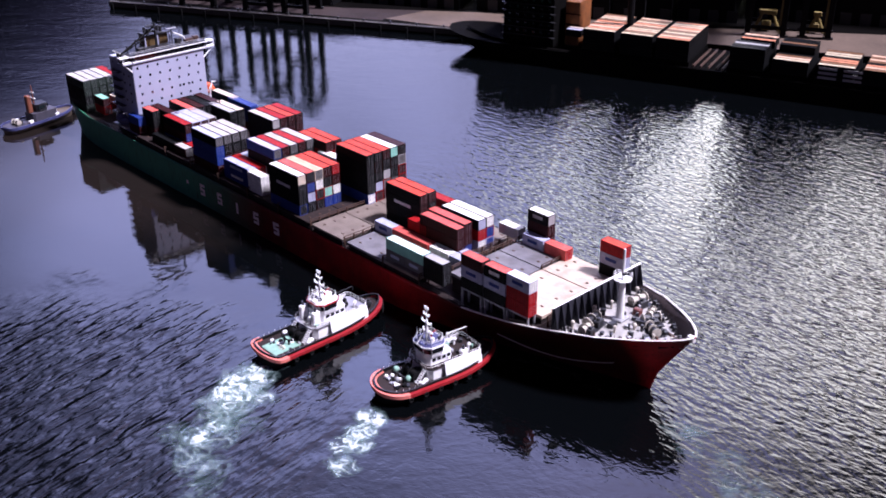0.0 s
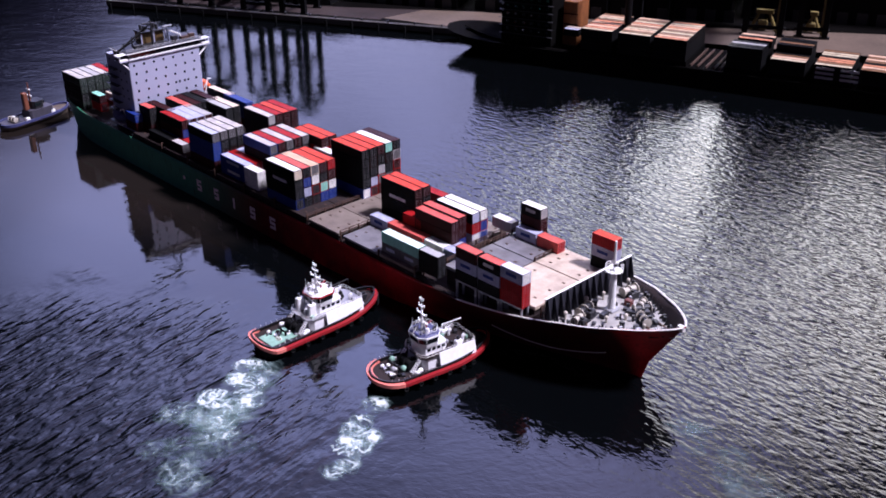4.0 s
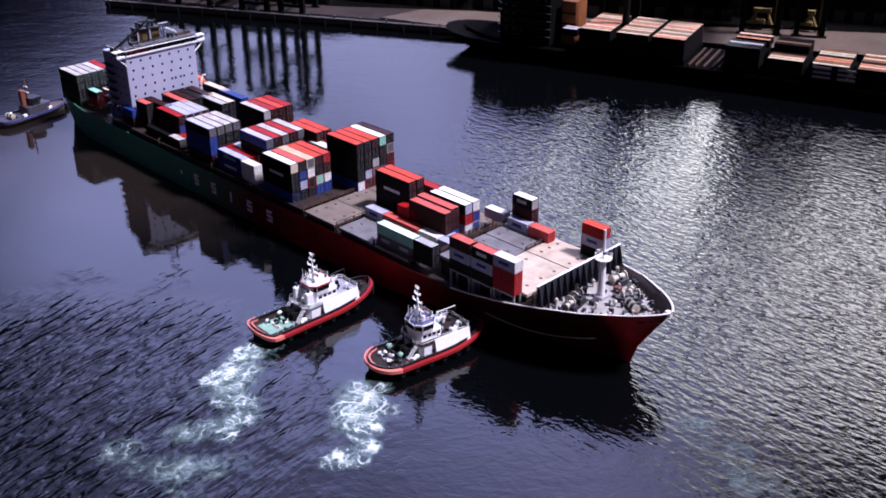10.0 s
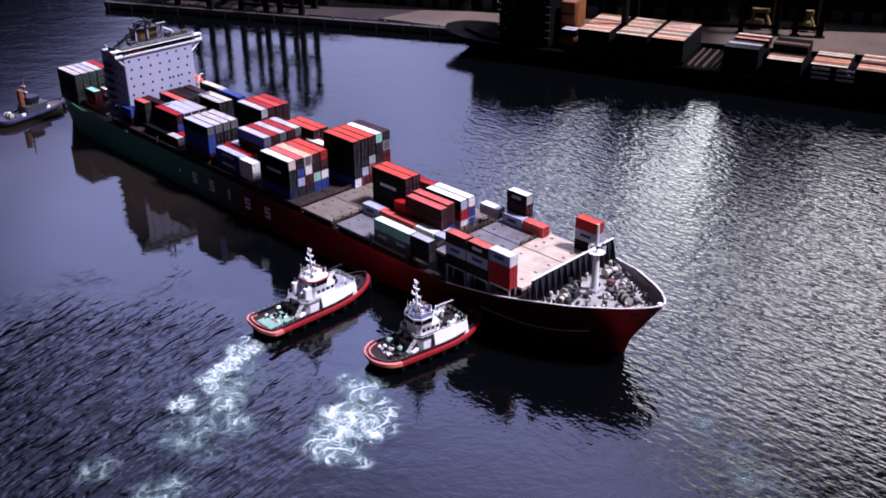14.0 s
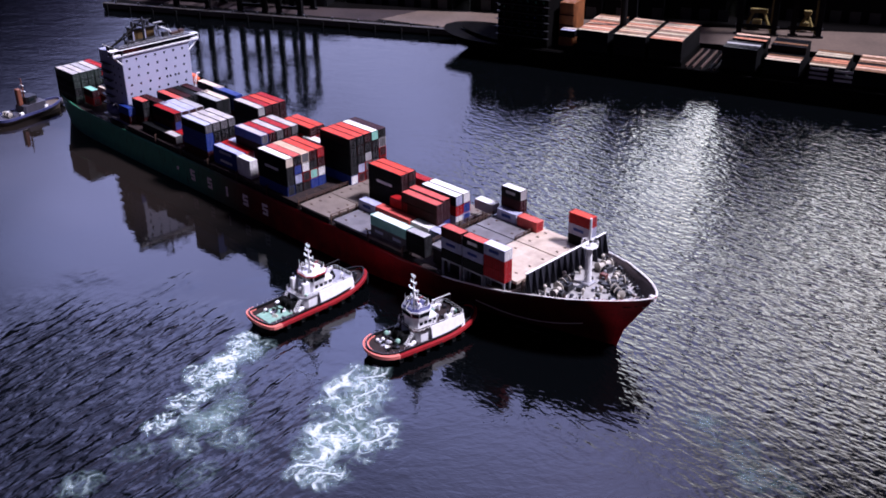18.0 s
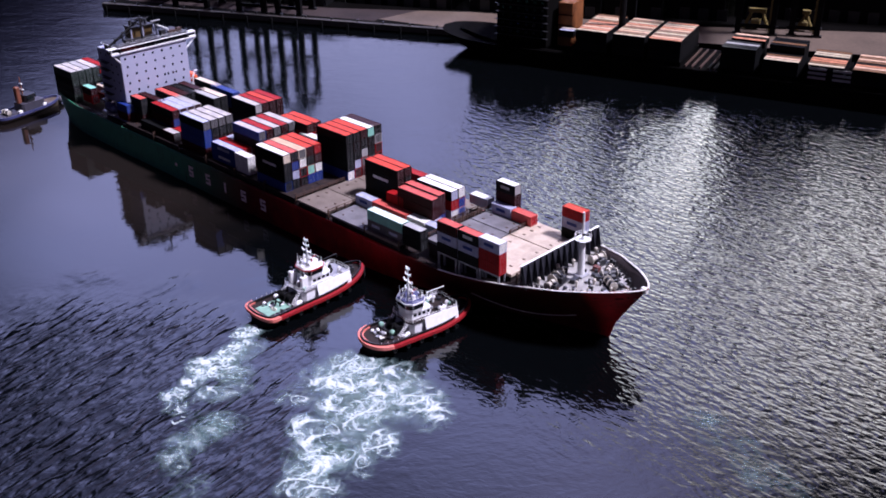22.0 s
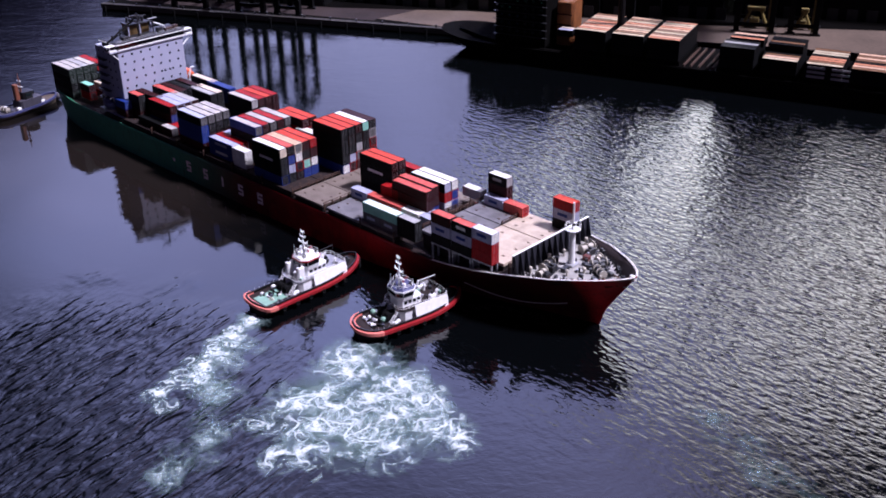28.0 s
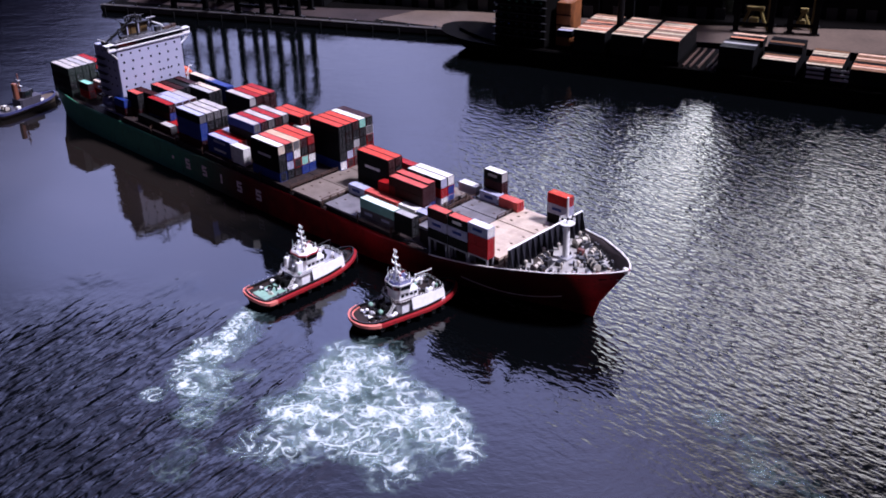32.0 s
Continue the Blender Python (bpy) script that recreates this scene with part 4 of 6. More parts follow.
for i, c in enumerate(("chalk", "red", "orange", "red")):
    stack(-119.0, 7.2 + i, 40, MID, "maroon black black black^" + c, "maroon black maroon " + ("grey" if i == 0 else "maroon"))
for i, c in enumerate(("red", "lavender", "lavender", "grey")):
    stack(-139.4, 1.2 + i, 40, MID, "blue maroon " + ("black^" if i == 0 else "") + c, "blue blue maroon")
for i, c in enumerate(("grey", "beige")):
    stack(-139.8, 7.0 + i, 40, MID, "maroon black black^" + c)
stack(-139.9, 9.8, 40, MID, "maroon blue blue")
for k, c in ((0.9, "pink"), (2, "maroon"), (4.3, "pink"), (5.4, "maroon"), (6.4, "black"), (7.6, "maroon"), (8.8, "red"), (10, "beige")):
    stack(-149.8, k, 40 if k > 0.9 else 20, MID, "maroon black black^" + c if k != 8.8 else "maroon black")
stack(-154.5, 0, 20, MID, "maroon blue")
# abaft the house
for i, c in enumerate(("chalk", "chalk", "grey", "chalk", "red")):
    stack(-195.7, i + 0.2, 40, 8.65, "moss black black " + ("moss^" if i < 4 else "") + c, "moss black moss " + ("red" if i == 4 else "moss"))
stack(-181.2, 0.9, 20, 9.7, "red maroon^green", "maroon maroon")
stack(-178.5, 2.4, 20, 9.7, "maroon beige")

# ---------------------------------------------------------------- tugs
def tug_half(f, B, square=0.6):
    """Half breadth of the deck at f, -1 stern to 1 bow; square is where the stern begins to round in."""
    if f < 0:
        return B * (1 - max(0, (-f - square) / (1 - square)) ** 2.6) ** 0.5 if f > -1 else 0.0
    return B * math.sqrt(max(0.0, 1 - max(0, (f - 0.15) / 0.85) ** 2.3))


def tug_sheer(f):
    return 2.2 + 0.15 * abs(min(0, f)) + 1.5 * max(0, f) ** 2


def tug_line(L, B, inset=0.0, lift=0.0, side_parts=40, square=0.6):
    """The closed plan line of the sheer, from the stern round by the bow."""
    pts = []
    for i in range(side_parts + 1):
        f = math.sin(math.pi / 2 * (-1 + 2 * i / side_parts))
        pts.append((L / 2 * f, -max(0.0, tug_half(f, B, square) - inset), tug_sheer(f) + lift))
    for i in range(side_parts, -1, -1):
        f = math.sin(math.pi / 2 * (-1 + 2 * i / side_parts))
        h = max(0.0, tug_half(f, B, square) - inset)
        if h > 0.01:
            pts.append((L / 2 * f, h, tug_sheer(f) + lift))
    return pts


def octagon(x0, x1, w, cut):
    return [(x0, -w + cut), (x0 + cut, -w), (x1 - cut, -w), (x1, -w + cut), (x1, w - cut), (x1 - cut, w), (x0 + cut, w), (x0, w - cut)]


def prism(plan, z0, z1, grow=0.0):
    cx, cy = sum(p[0] for p in plan) / len(plan), sum(p[1] for p in plan) / len(plan)
    k = 1 + grow
    return loft([[(x, y, z0) for x, y in plan], [(cx + (x - cx) * k, cy + (y - cy) * k, z1) for x, y in plan]])


def build_tug(L, B, m, label, mast_top, roof_mat, seed):
    rng = random.Random(seed)
    tug = thing("tugboat", label, "tugboat", "tugs pushing the ship", m)
    n = 30
    square = 0.88 if seed == 1 else 0.6
    rings = []
    for i in range(n + 1):
        f = math.sin(math.pi / 2 * (-1 + 2 * i / n))
        h, s = max(0.08, tug_half(max(-0.995, f), B, square)), tug_sheer(f)
        bow = max(0, f) ** 3
        low = max(0.05, h * (0.72 - 0.55 * bow))
        rings.append([(L / 2 * f - 0.8 * bow * 1.6, -low * 0.6, -1.2), (L / 2 * f - 0.9 * bow, -low, 0.1), (L / 2 * f, -h, s), (L / 2 * f, h, s), (L / 2 * f - 0.9 * bow, low, 0.1), (L / 2 * f - 0.8 * bow * 1.6, low * 0.6, -1.2)])
    part("hull", loft(rings), RUBBER, tug, "black tug hull below the fender")
    line = tug_line(L, B, square=square)
    part("fender_belt", sweep(line + line[:2], 0.42, 0.34), FENDER_RED, tug, "red belting round the bulwark")
    # fat fender round the stern; its sunlit top is painted in as pink
    aft_line = [p for p in line if p[0] < -L * (0.4 if seed == 1 else 0.33)]
    order = sorted((p for p in aft_line if p[1] > 0), key=lambda p: -p[0]) + sorted((p for p in aft_line if p[1] <= 0), key=lambda p: p[0])
    part("stern_fender", sweep([(x + 0.1, y * 0.985, z + 0.12) for x, y, z in order], 0.62, 0.36), FENDER_PINK, tug, "thick salmon-pink stern fender")
    inner = tug_line(L, B, 0.5, 0.5, square=square)
    part("bulwark", sweep(inner + inner[:2], 0.1, 0.36), RUBBER, tug, "dark inner face of the bulwark")
    part("bulwark_cap", sweep([(x, y, z + 0.36) for x, y, z in inner + inner[:2]], 0.14, 0.05), STEEL_DARK, tug)
    # decks, laid in strips of planking plate
    for x0, x1, name, mat in ((-L / 2 + 0.3, -L * 0.12, "aft_deck", DECK_DARK), (-L * 0.12, L / 2 - 1.2, "fore_deck", DECK_DARK)):
        rr = []
        for i in range(13):
            x = x0 + (x1 - x0) * i / 12
            f = 2 * x / L
            h, z = max(0.1, tug_half(f, B, square) - 0.6), tug_sheer(f) + 0.12
            rr.append([(x, -h, z - 0.15), (x, h, z - 0.15), (x, h, z), (x, -h, z)])
        part(name, loft(rr), mat, tug, "painted steel deck")
    dz = 2.3
    if seed == 1:
        part("deck_panel", one_box(-L * 0.45, -L * 0.24, -B * 0.52, B * 0.5, dz + 0.08, dz + 0.2, 0.03), TUG_GREEN, tug, "worn mint-green deck sheathing")
    # deckhouse
    plan = octagon(-L * 0.14, L * 0.3, B * 0.66, 0.9)
    part("deckhouse", prism(plan, dz, dz + 2.6), TUG_WHITE, tug, "white deckhouse")
    plan = octagon(-L * 0.16, L * 0.32, B * 0.72, 0.9)
    part("boat_deck", prism(plan, dz + 2.62, dz + 2.8), DECK_DARK if seed == 2 else STEEL_GREY, tug)
    bm = bmesh.new()
    for a, b in zip(plan, plan[1:] + plan[:1]):
        q = max(1, int(math.hypot(b[0] - a[0], b[1] - a[1]) / 1.3))
        for i in range(q):
            x, y = a[0] + (b[0] - a[0]) * i / q, a[1] + (b[1] - a[1]) * i / q
            rod(bm, (x, y, dz + 2.8), (x, y, dz + 3.8), 0.04, seg=4)
        for z in (3.3, 3.8):
            rod(bm, (*a, dz + z), (*b, dz + z), 0.045, seg=4)
    part("deck_railing", bm, RAIL_WHITE, tug)
    # solid white side screens by the house
    for s in (-1, 1):
        foot, head = s * B * 0.87, s * B * 0.74
        part("side_screen", loft([[(x, foot, dz + 0.1), (x, foot - s * 0.15, dz + 0.1), (x, head - s * 0.15, dz + 3.4), (x, head, dz + 3.4)] for x in (-L * 0.02, L * 0.3)]), TUG_WHITE, tug, "white sloping side plating")
    # middle tier and wheelhouse
    aft = 0.07 if seed == 2 else 0.0
    part("upper_house", prism(octagon(-L * (0.06 + aft), L * (0.16 - aft), B * 0.46, 0.7), dz + 2.8, dz + 4.6), TUG_WHITE, tug)
    for s in (-1, 1):
        for k in range(4):
            y0, y1 = sorted((s * B * 0.455, s * B * 0.47))
            part("cabin_window", one_box(L * (-0.02 - aft + 0.042 * k), L * (0.01 - aft + 0.042 * k), y0, y1, dz + 3.5, dz + 4.2), GLASS, tug)
    wx0, wx1, w, z0 = -L * (0.07 + aft), L * (0.1 - aft), B * 0.5, dz + 4.6
    plan = octagon(wx0, wx1, w, 1.1)
    wheelhouse = part("wheelhouse", prism(plan, z0, z0 + 0.9, 0.06), TUG_WHITE, tug)
    k = 1.06
    cx = (wx0 + wx1) / 2
    ring = [(cx + (x - cx) * k, y * k) for x, y in plan]
    part("wheelhouse_core", prism([(cx + (x - cx) * 0.98, y * 0.98) for x, y in ring], z0 + 0.9, z0 + 2.1, 0.04), GLASS, wheelhouse)
    for a, b in zip(ring, ring[1:] + ring[:1]):
        d = math.hypot(b[0] - a[0], b[1] - a[1])
        q = max(1, round(d / 1.2))
        for i in range(q):
            f0, f1 = i / q + 0.06 / d, (i + 1) / q - 0.06 / d
            p0 = (a[0] + (b[0] - a[0]) * f0, a[1] + (b[1] - a[1]) * f0)
            p1 = (a[0] + (b[0] - a[0]) * f1, a[1] + (b[1] - a[1]) * f1)
            g = 1.035
            bm = loft([[(*p0, z0 + 0.95), (*p1, z0 + 0.95), (cx + (p1[0] - cx) * g, p1[1] * g, z0 + 2.05), (cx + (p0[0] - cx) * g, p0[1] * g, z0 + 2.05)],
                       [(cx + (p0[0] - cx) * 1.02, p0[1] * 1.02, z0 + 0.95), (cx + (p1[0] - cx) * 1.02, p1[1] * 1.02, z0 + 0.95), (cx + (p1[0] - cx) * g * 1.02, p1[1] * g * 1.02, z0 + 2.05), (cx + (p0[0] - cx) * g * 1.02, p0[1] * g * 1.02, z0 + 2.05)]])
            part("window_pane", bm, GLASS, wheelhouse)
            bm = one_rod((*a, z0 + 0.9), (cx + (a[0] - cx) * 1.05, a[1] * 1.05, z0 + 2.1), 0.09, seg=5)
            part("window_post", bm, TUG_WHITE, wheelhouse)
    part("roof_band", prism([(cx + (x - cx) * 1.16, y * 1.16) for x, y in plan], z0 + 2.1, z0 + 2.45), roof_mat, wheelhouse, "coloured band round the wheelhouse roof")
    part("wheelhouse_roof", prism([(cx + (x - cx) * 1.1, y * 1.1) for x, y in plan], z0 + 2.46, z0 + 2.75, -0.1), TUG_WHITE if seed == 1 else TUG_BLUE, tug)
    zr = z0 + 2.75
    bm = bmesh.new()
    pl = [(cx + (x - cx) * 0.95, y * 0.95) for x, y in plan]
    for a, b in zip(pl, pl[1:] + pl[:1]):
        rod(bm, (*a, zr), (*a, zr + 0.9), 0.04, seg=4)
        for z in (0.45, 0.9):
            rod(bm, (*a, zr + z), (*b, zr + z), 0.04, seg=4)
    part("roof_railing", bm, RAIL_WHITE, tug)
    # mast with yards, lamps and radar
    mx = cx - 0.6
    mast = part("mast", rod(one_rod((mx, 0, zr), (mx, 0, zr + (mast_top - zr) * 0.6), 0.32, 0.24, 8), (mx, 0, zr + (mast_top - zr) * 0.6), (mx, 0, mast_top), 0.16, 0.1, 8), RAIL_WHITE, tug)
    for k, wd in ((0.25, 1.1), (0.5, 1.5), (0.72, 0.9), (0.9, 0.5)):
        z = zr + (mast_top - zr) * k
        part("mast_yard", one_box(mx - 0.2, mx + 0.2, -wd, wd, z, z + 0.16), RAIL_WHITE, mast)
        for y in (-wd, wd):
            part("mast_lamp", one_rod((mx, y, z + 0.16), (mx, y, z + 0.6), 0.16, seg=8), RAIL_WHITE, mast)
    part("radar", one_box(mx + 0.3, mx + 0.7, -1.3, 1.3, zr + 1.6, zr + 1.85, 0.04), RAIL_WHITE, tug)
    for a, b in (((mx - 2.2, 0, zr), (mx, 0, zr + 2.8)), ((mx + 0.2, -1.6, zr), (mx, 0, zr + 3.2)), ((mx + 0.2, 1.6, zr), (mx, 0, zr + 3.2))):
        part("mast_leg", one_rod(a, b, 0.1, seg=6), RAIL_WHITE, mast)
    for x, y, h in ((wx0 + 0.5, -1.8, 3.2), (wx0 + 0.6, 1.7, 2.6), (wx1 - 0.6, -1.9, 1.8), (wx1 - 0.7, 1.8, 2.2), (wx0 + 1.6, 2.1, 1.6)):
        part("aerial", one_rod((x, y, zr), (x, y, zr + h), 0.05, seg=5), RAIL_WHITE, tug)
    for x, y in ((wx0 + 1.2, -1.2), (wx1 - 1.5, 1.2), (wx0 + 0.9, 1.0)):
        part("roof_gear", one_box(x - 0.35, x + 0.35, y - 0.3, y + 0.3, zr, zr + 0.7, 0.05), STEEL_DARK, tug)
    for y in (-1.3, 1.3):
        part("searchlight", one_rod((wx1 - 1.0, y, zr + 0.5), (wx1 - 0.4, y, zr + 0.6), 0.28, 0.32, 8), STEEL_DARK, tug)
    part("fire_monitor", rod(one_rod((wx1 - 1.8, 0.2, zr), (wx1 - 1.8, 0.2, zr + 0.9), 0.2, seg=6), (wx1 - 1.8, 0.2, zr + 0.9), (wx1 - 0.5, 0.2, zr + 1.3), 0.12, seg=6), FENDER_RED, tug)
    # funnels abaft the wheelhouse, beside it on the second tug
    for s in (-1, 1):
        fx, fy = (L * 0.28, B * 0.5) if seed == 2 else (0.0, B * 0.42)
        bm = one_box(-L * 0.13 + fx, -L * 0.07 + fx, s * fy - 0.55, s * fy + 0.55, dz + 2.8, dz + 6.0 - 2.0 * aft / 0.07, 0.2)
        funnel = part("funnel", bm, TUG_WHITE, tug, "white funnel with a dark pipe")
        part("exhaust_pipe", one_rod((-L * 0.1 + fx, s * fy, dz + 6.0 - 2.0 * aft / 0.07), (-L * 0.105 + fx, s * fy, dz + 6.9 - 2.0 * aft / 0.07), 0.28, seg=8), STEEL_DARK, funnel)
    # ladders down to the aft deck
    for s in (-1, 1):
        bm = bmesh.new()
        for k in range(7):
            box(bm, -L * 0.16 - 0.28 * k - 0.3, -L * 0.16 - 0.28 * k, s * B * 0.5 - 0.4, s * B * 0.5 + 0.4, dz + 2.4 - 0.36 * k, dz + 2.46 - 0.36 * k)
        for o in (-0.42, 0.42):
            rod(bm, (-L * 0.16, s * B * 0.5 + o, dz + 2.7), (-L * 0.16 - 2.1, s * B * 0.5 + o, dz + 0.1), 0.07, seg=5)
        part("stair", bm, TUG_WHITE, tug)
    # aft winch, hooks, lockers, clutter
    winch(-L * 0.21, 0, 0, tug, dz, RUBBER, 1.15, RUBBER)
    part("towing_bitt", rod(rod(one_rod((-L * 0.3, -0.8, dz), (-L * 0.3, -0.8, dz + 1.3), 0.22, seg=8), (-L * 0.3, 0.8, dz), (-L * 0.3, 0.8, dz + 1.3), 0.22, seg=8), (-L * 0.3, -1.1, dz + 1.0), (-L * 0.3, 1.1, dz + 1.0), 0.16, seg=8), RUBBER, tug)
    for x, y, r in ((-L * 0.17, B * 0.62, 0.55), (-L * 0.17, -B * 0.6, 0.5), (-L * 0.24, B * 0.66, 0.5), (-L * 0.36, B * 0.55, 0.35), (-L * 0.2, -B * 0.66, 0.4)):
        bm = bmesh.new()
        bmesh.ops.create_uvsphere(bm, u_segments=12, v_segments=8, radius=r, matrix=Matrix.Translation((x, y, dz + r * 0.95)) @ Matrix.Diagonal((1.3, 1, 1, 1)))
        part("life_raft", bm, TUG_WHITE, tug, "white raft canister", smooth=True)
    for i in range(22):
        x, y = -L * (0.15 + 0.24 * rng.random()), B * (rng.random() - 0.5) * 1.1
        s = 0.25 + 0.3 * rng.random()
        part("deck_gear", one_box(-s, s, -s * 0.7, s * 0.7, 0, s * 1.2, 0.05, pose(x, y, dz + 0.02, 0, 0, rng.random() * 90)), (STEEL_DARK, RUBBER, TUG_WHITE, STEEL_DARK, STEEL_GREY)[i % 5], tug)
    for i in range(24):
        x, y = L * (-0.12 + 0.42 * rng.random()), B * (rng.random() - 0.5) * 1.1
        s = 0.22 + 0.3 * rng.random()
        part("deck_gear", one_box(-s, s, -s * 0.7, s * 0.7, 0, s * 1.6, 0.05, pose(x, y, dz + 2.8, 0, 0, rng.random() * 90)), (STEEL_DARK, TUG_WHITE, RUBBER, STEEL_GREY, TUG_GREEN)[i % 5], tug)
    # rings, hose reels, vents and a small crane on the boat deck
    for x, y in ((L * 0.2, B * 0.3), (L * 0.24, -B * 0.35), (-L * 0.12, -B * 0.1)):
        bm = one_rod((x, y, dz + 2.8), (x, y, dz + 4.0), 0.28, seg=8)
        rod(bm, (x, y, dz + 3.9), (x + 0.5, y, dz + 4.1), 0.34, 0.4, 8)
        part("vent_cowl", bm, TUG_WHITE, tug)
    jib = part("deck_crane", rod(one_rod((L * 0.17, B * 0.5, dz + 2.8), (L * 0.17, B * 0.5, dz + 5.2), 0.22, seg=8), (L * 0.17, B * 0.5, dz + 5.1), (L * 0.3, B * 0.2, dz + 6.2), 0.13, seg=6), STEEL_DARK if seed == 1 else TUG_WHITE, tug, "small deck crane with its jib raised")
    part("crane_hook", one_rod((L * 0.3, B * 0.2, dz + 6.2), (L * 0.3, B * 0.2, dz + 5.0), 0.06, seg=5), STEEL_DARK, jib)
    for k in range(6):
        x, y = L * (0.3 + 0.012 * k), B * (-0.42 + 0.16 * k)
        part("foredeck_stanchion", one_rod((x, y, dz + 0.4), (x, y, dz + 1.7), 0.07, seg=5), RAIL_WHITE, tug)
    for s in (-1, 1):
        bm = bmesh.new()
        for k in range(9):
            f = -0.86 + 0.09 * k
            x, y, z = L / 2 * f, s * (tug_half(f, B, square) - 0.5), tug_sheer(f) + 0.85
            rod(bm, (x, y, z), (x, y, z + 0.55), 0.045, seg=4)
        part("quarter_rail", bm, RAIL_WHITE, tug)
    if seed == 2:
        for k in range(7):
            a = 2 * math.pi * k / 7
            bm = bmesh.new()
            r = 0.45 + 0.12 * (k % 3)
            bmesh.ops.create_uvsphere(bm, u_segments=10, v_segments=7, radius=r, matrix=Matrix.Translation((-L * 0.24 + 2.6 * math.cos(a), 1.3 + 2.2 * math.sin(a), dz + r * 0.9)))
            part("pickup_buoy", bm, (TUG_WHITE, STEEL_GREY, TUG_GREEN)[k % 3], tug, smooth=True)
        for k in range(5):
            part("roof_locker", one_box(wx0 + 0.5 + 0.75 * k, wx0 + 1.0 + 0.75 * k, -1.7 + 0.6 * (k % 2), -1.1 + 0.6 * (k % 2), zr, zr + 0.4 + 0.25 * (k % 3), 0.04), (TUG_BLUE, STEEL_DARK, TUG_WHITE)[k % 3], tug)
    coil = [(-L * 0.36 + 0.75 * math.cos(a) * (1 - 0.04 * k), -B * 0.2 + 0.75 * math.sin(a), dz + 0.12 + 0.02 * k) for k, a in enumerate([0.6 * j for j in range(32)])]
    part("rope_coil", sweep(coil, 0.07, 0.07), ROPE, tug)
    # bow winch, stem fender, tyre pads along the side
    winch(L * 0.37, 0, 0, tug, 3.0, STEEL_DARK, 0.85, STEEL_DARK)
    fl = [(L / 2 * f + 0.25, (-1 if s < 0 else 1) * tug_half(abs(f), B), tug_sheer(abs(f)) - 1.0) for s, f in [(-1, 0.86), (-1, 0.93), (-1, 0.98), (1, 0.98), (1, 0.93), (1, 0.86)]]
    part("bow_fender", sweep(fl, 0.55, 0.8), RUBBER, tug, "heavy black bow fender")
    tyre = bmesh.new()
    rings = []
    for i in range(10):
        a = 2 * math.pi * i / 10
        rings.append([((0.42 + 0.17 * math.cos(b)) * math.cos(a), 0.17 * math.sin(b), (0.42 + 0.17 * math.cos(b)) * math.sin(a)) for b in [2 * math.pi * j / 6 for j in range(6)]])
    rings.append(rings[0])
    tyre = mesh_of(loft(rings, False), "tyre_fender", RUBBER)
    for s in (-1, 1):
        for f in (-0.7, -0.45, -0.2, 0.05, 0.3, 0.5):
            part("tyre_fender", tyre, None, tug, at=pose(L / 2 * f, s * (tug_half(f, B, square) + 0.5), 1.5))
    for x, y in ((L * 0.33, B * 0.5), (L * 0.33, -B * 0.5), (L * 0.4, B * 0.35)):
        part("bollard", rod(one_rod((x, y, 2.9), (x, y, 3.9), 0.22, seg=8), (x, y - 0.5, 3.5), (x, y + 0.5, 3.5), 0.13, seg=6), TUG_WHITE, tug)
    return tug


afloat(build_tug(31.0, 5.0, pose(-34.8, -34.6, 0, 0, 0, 90), "red and black harbour tug with white house and green deck", 16.2, FENDER_RED, 1), TUG_A_DRIFT, TUG_A_PIVOT)
afloat(build_tug(27.6, 5.2, pose(-6.5, -27.8, 0, 0, 0, 82), "red and black tug with windowed white wheelhouse", 17.2, TUG_WHITE, 2), TUG_B_DRIFT, TUG_B_PIVOT)

# small tug at the stern
DULL_BLUE = material("dull_blue_grey_paint", (0.05, 0.046, 0.065), 0.6, vary=0.4)


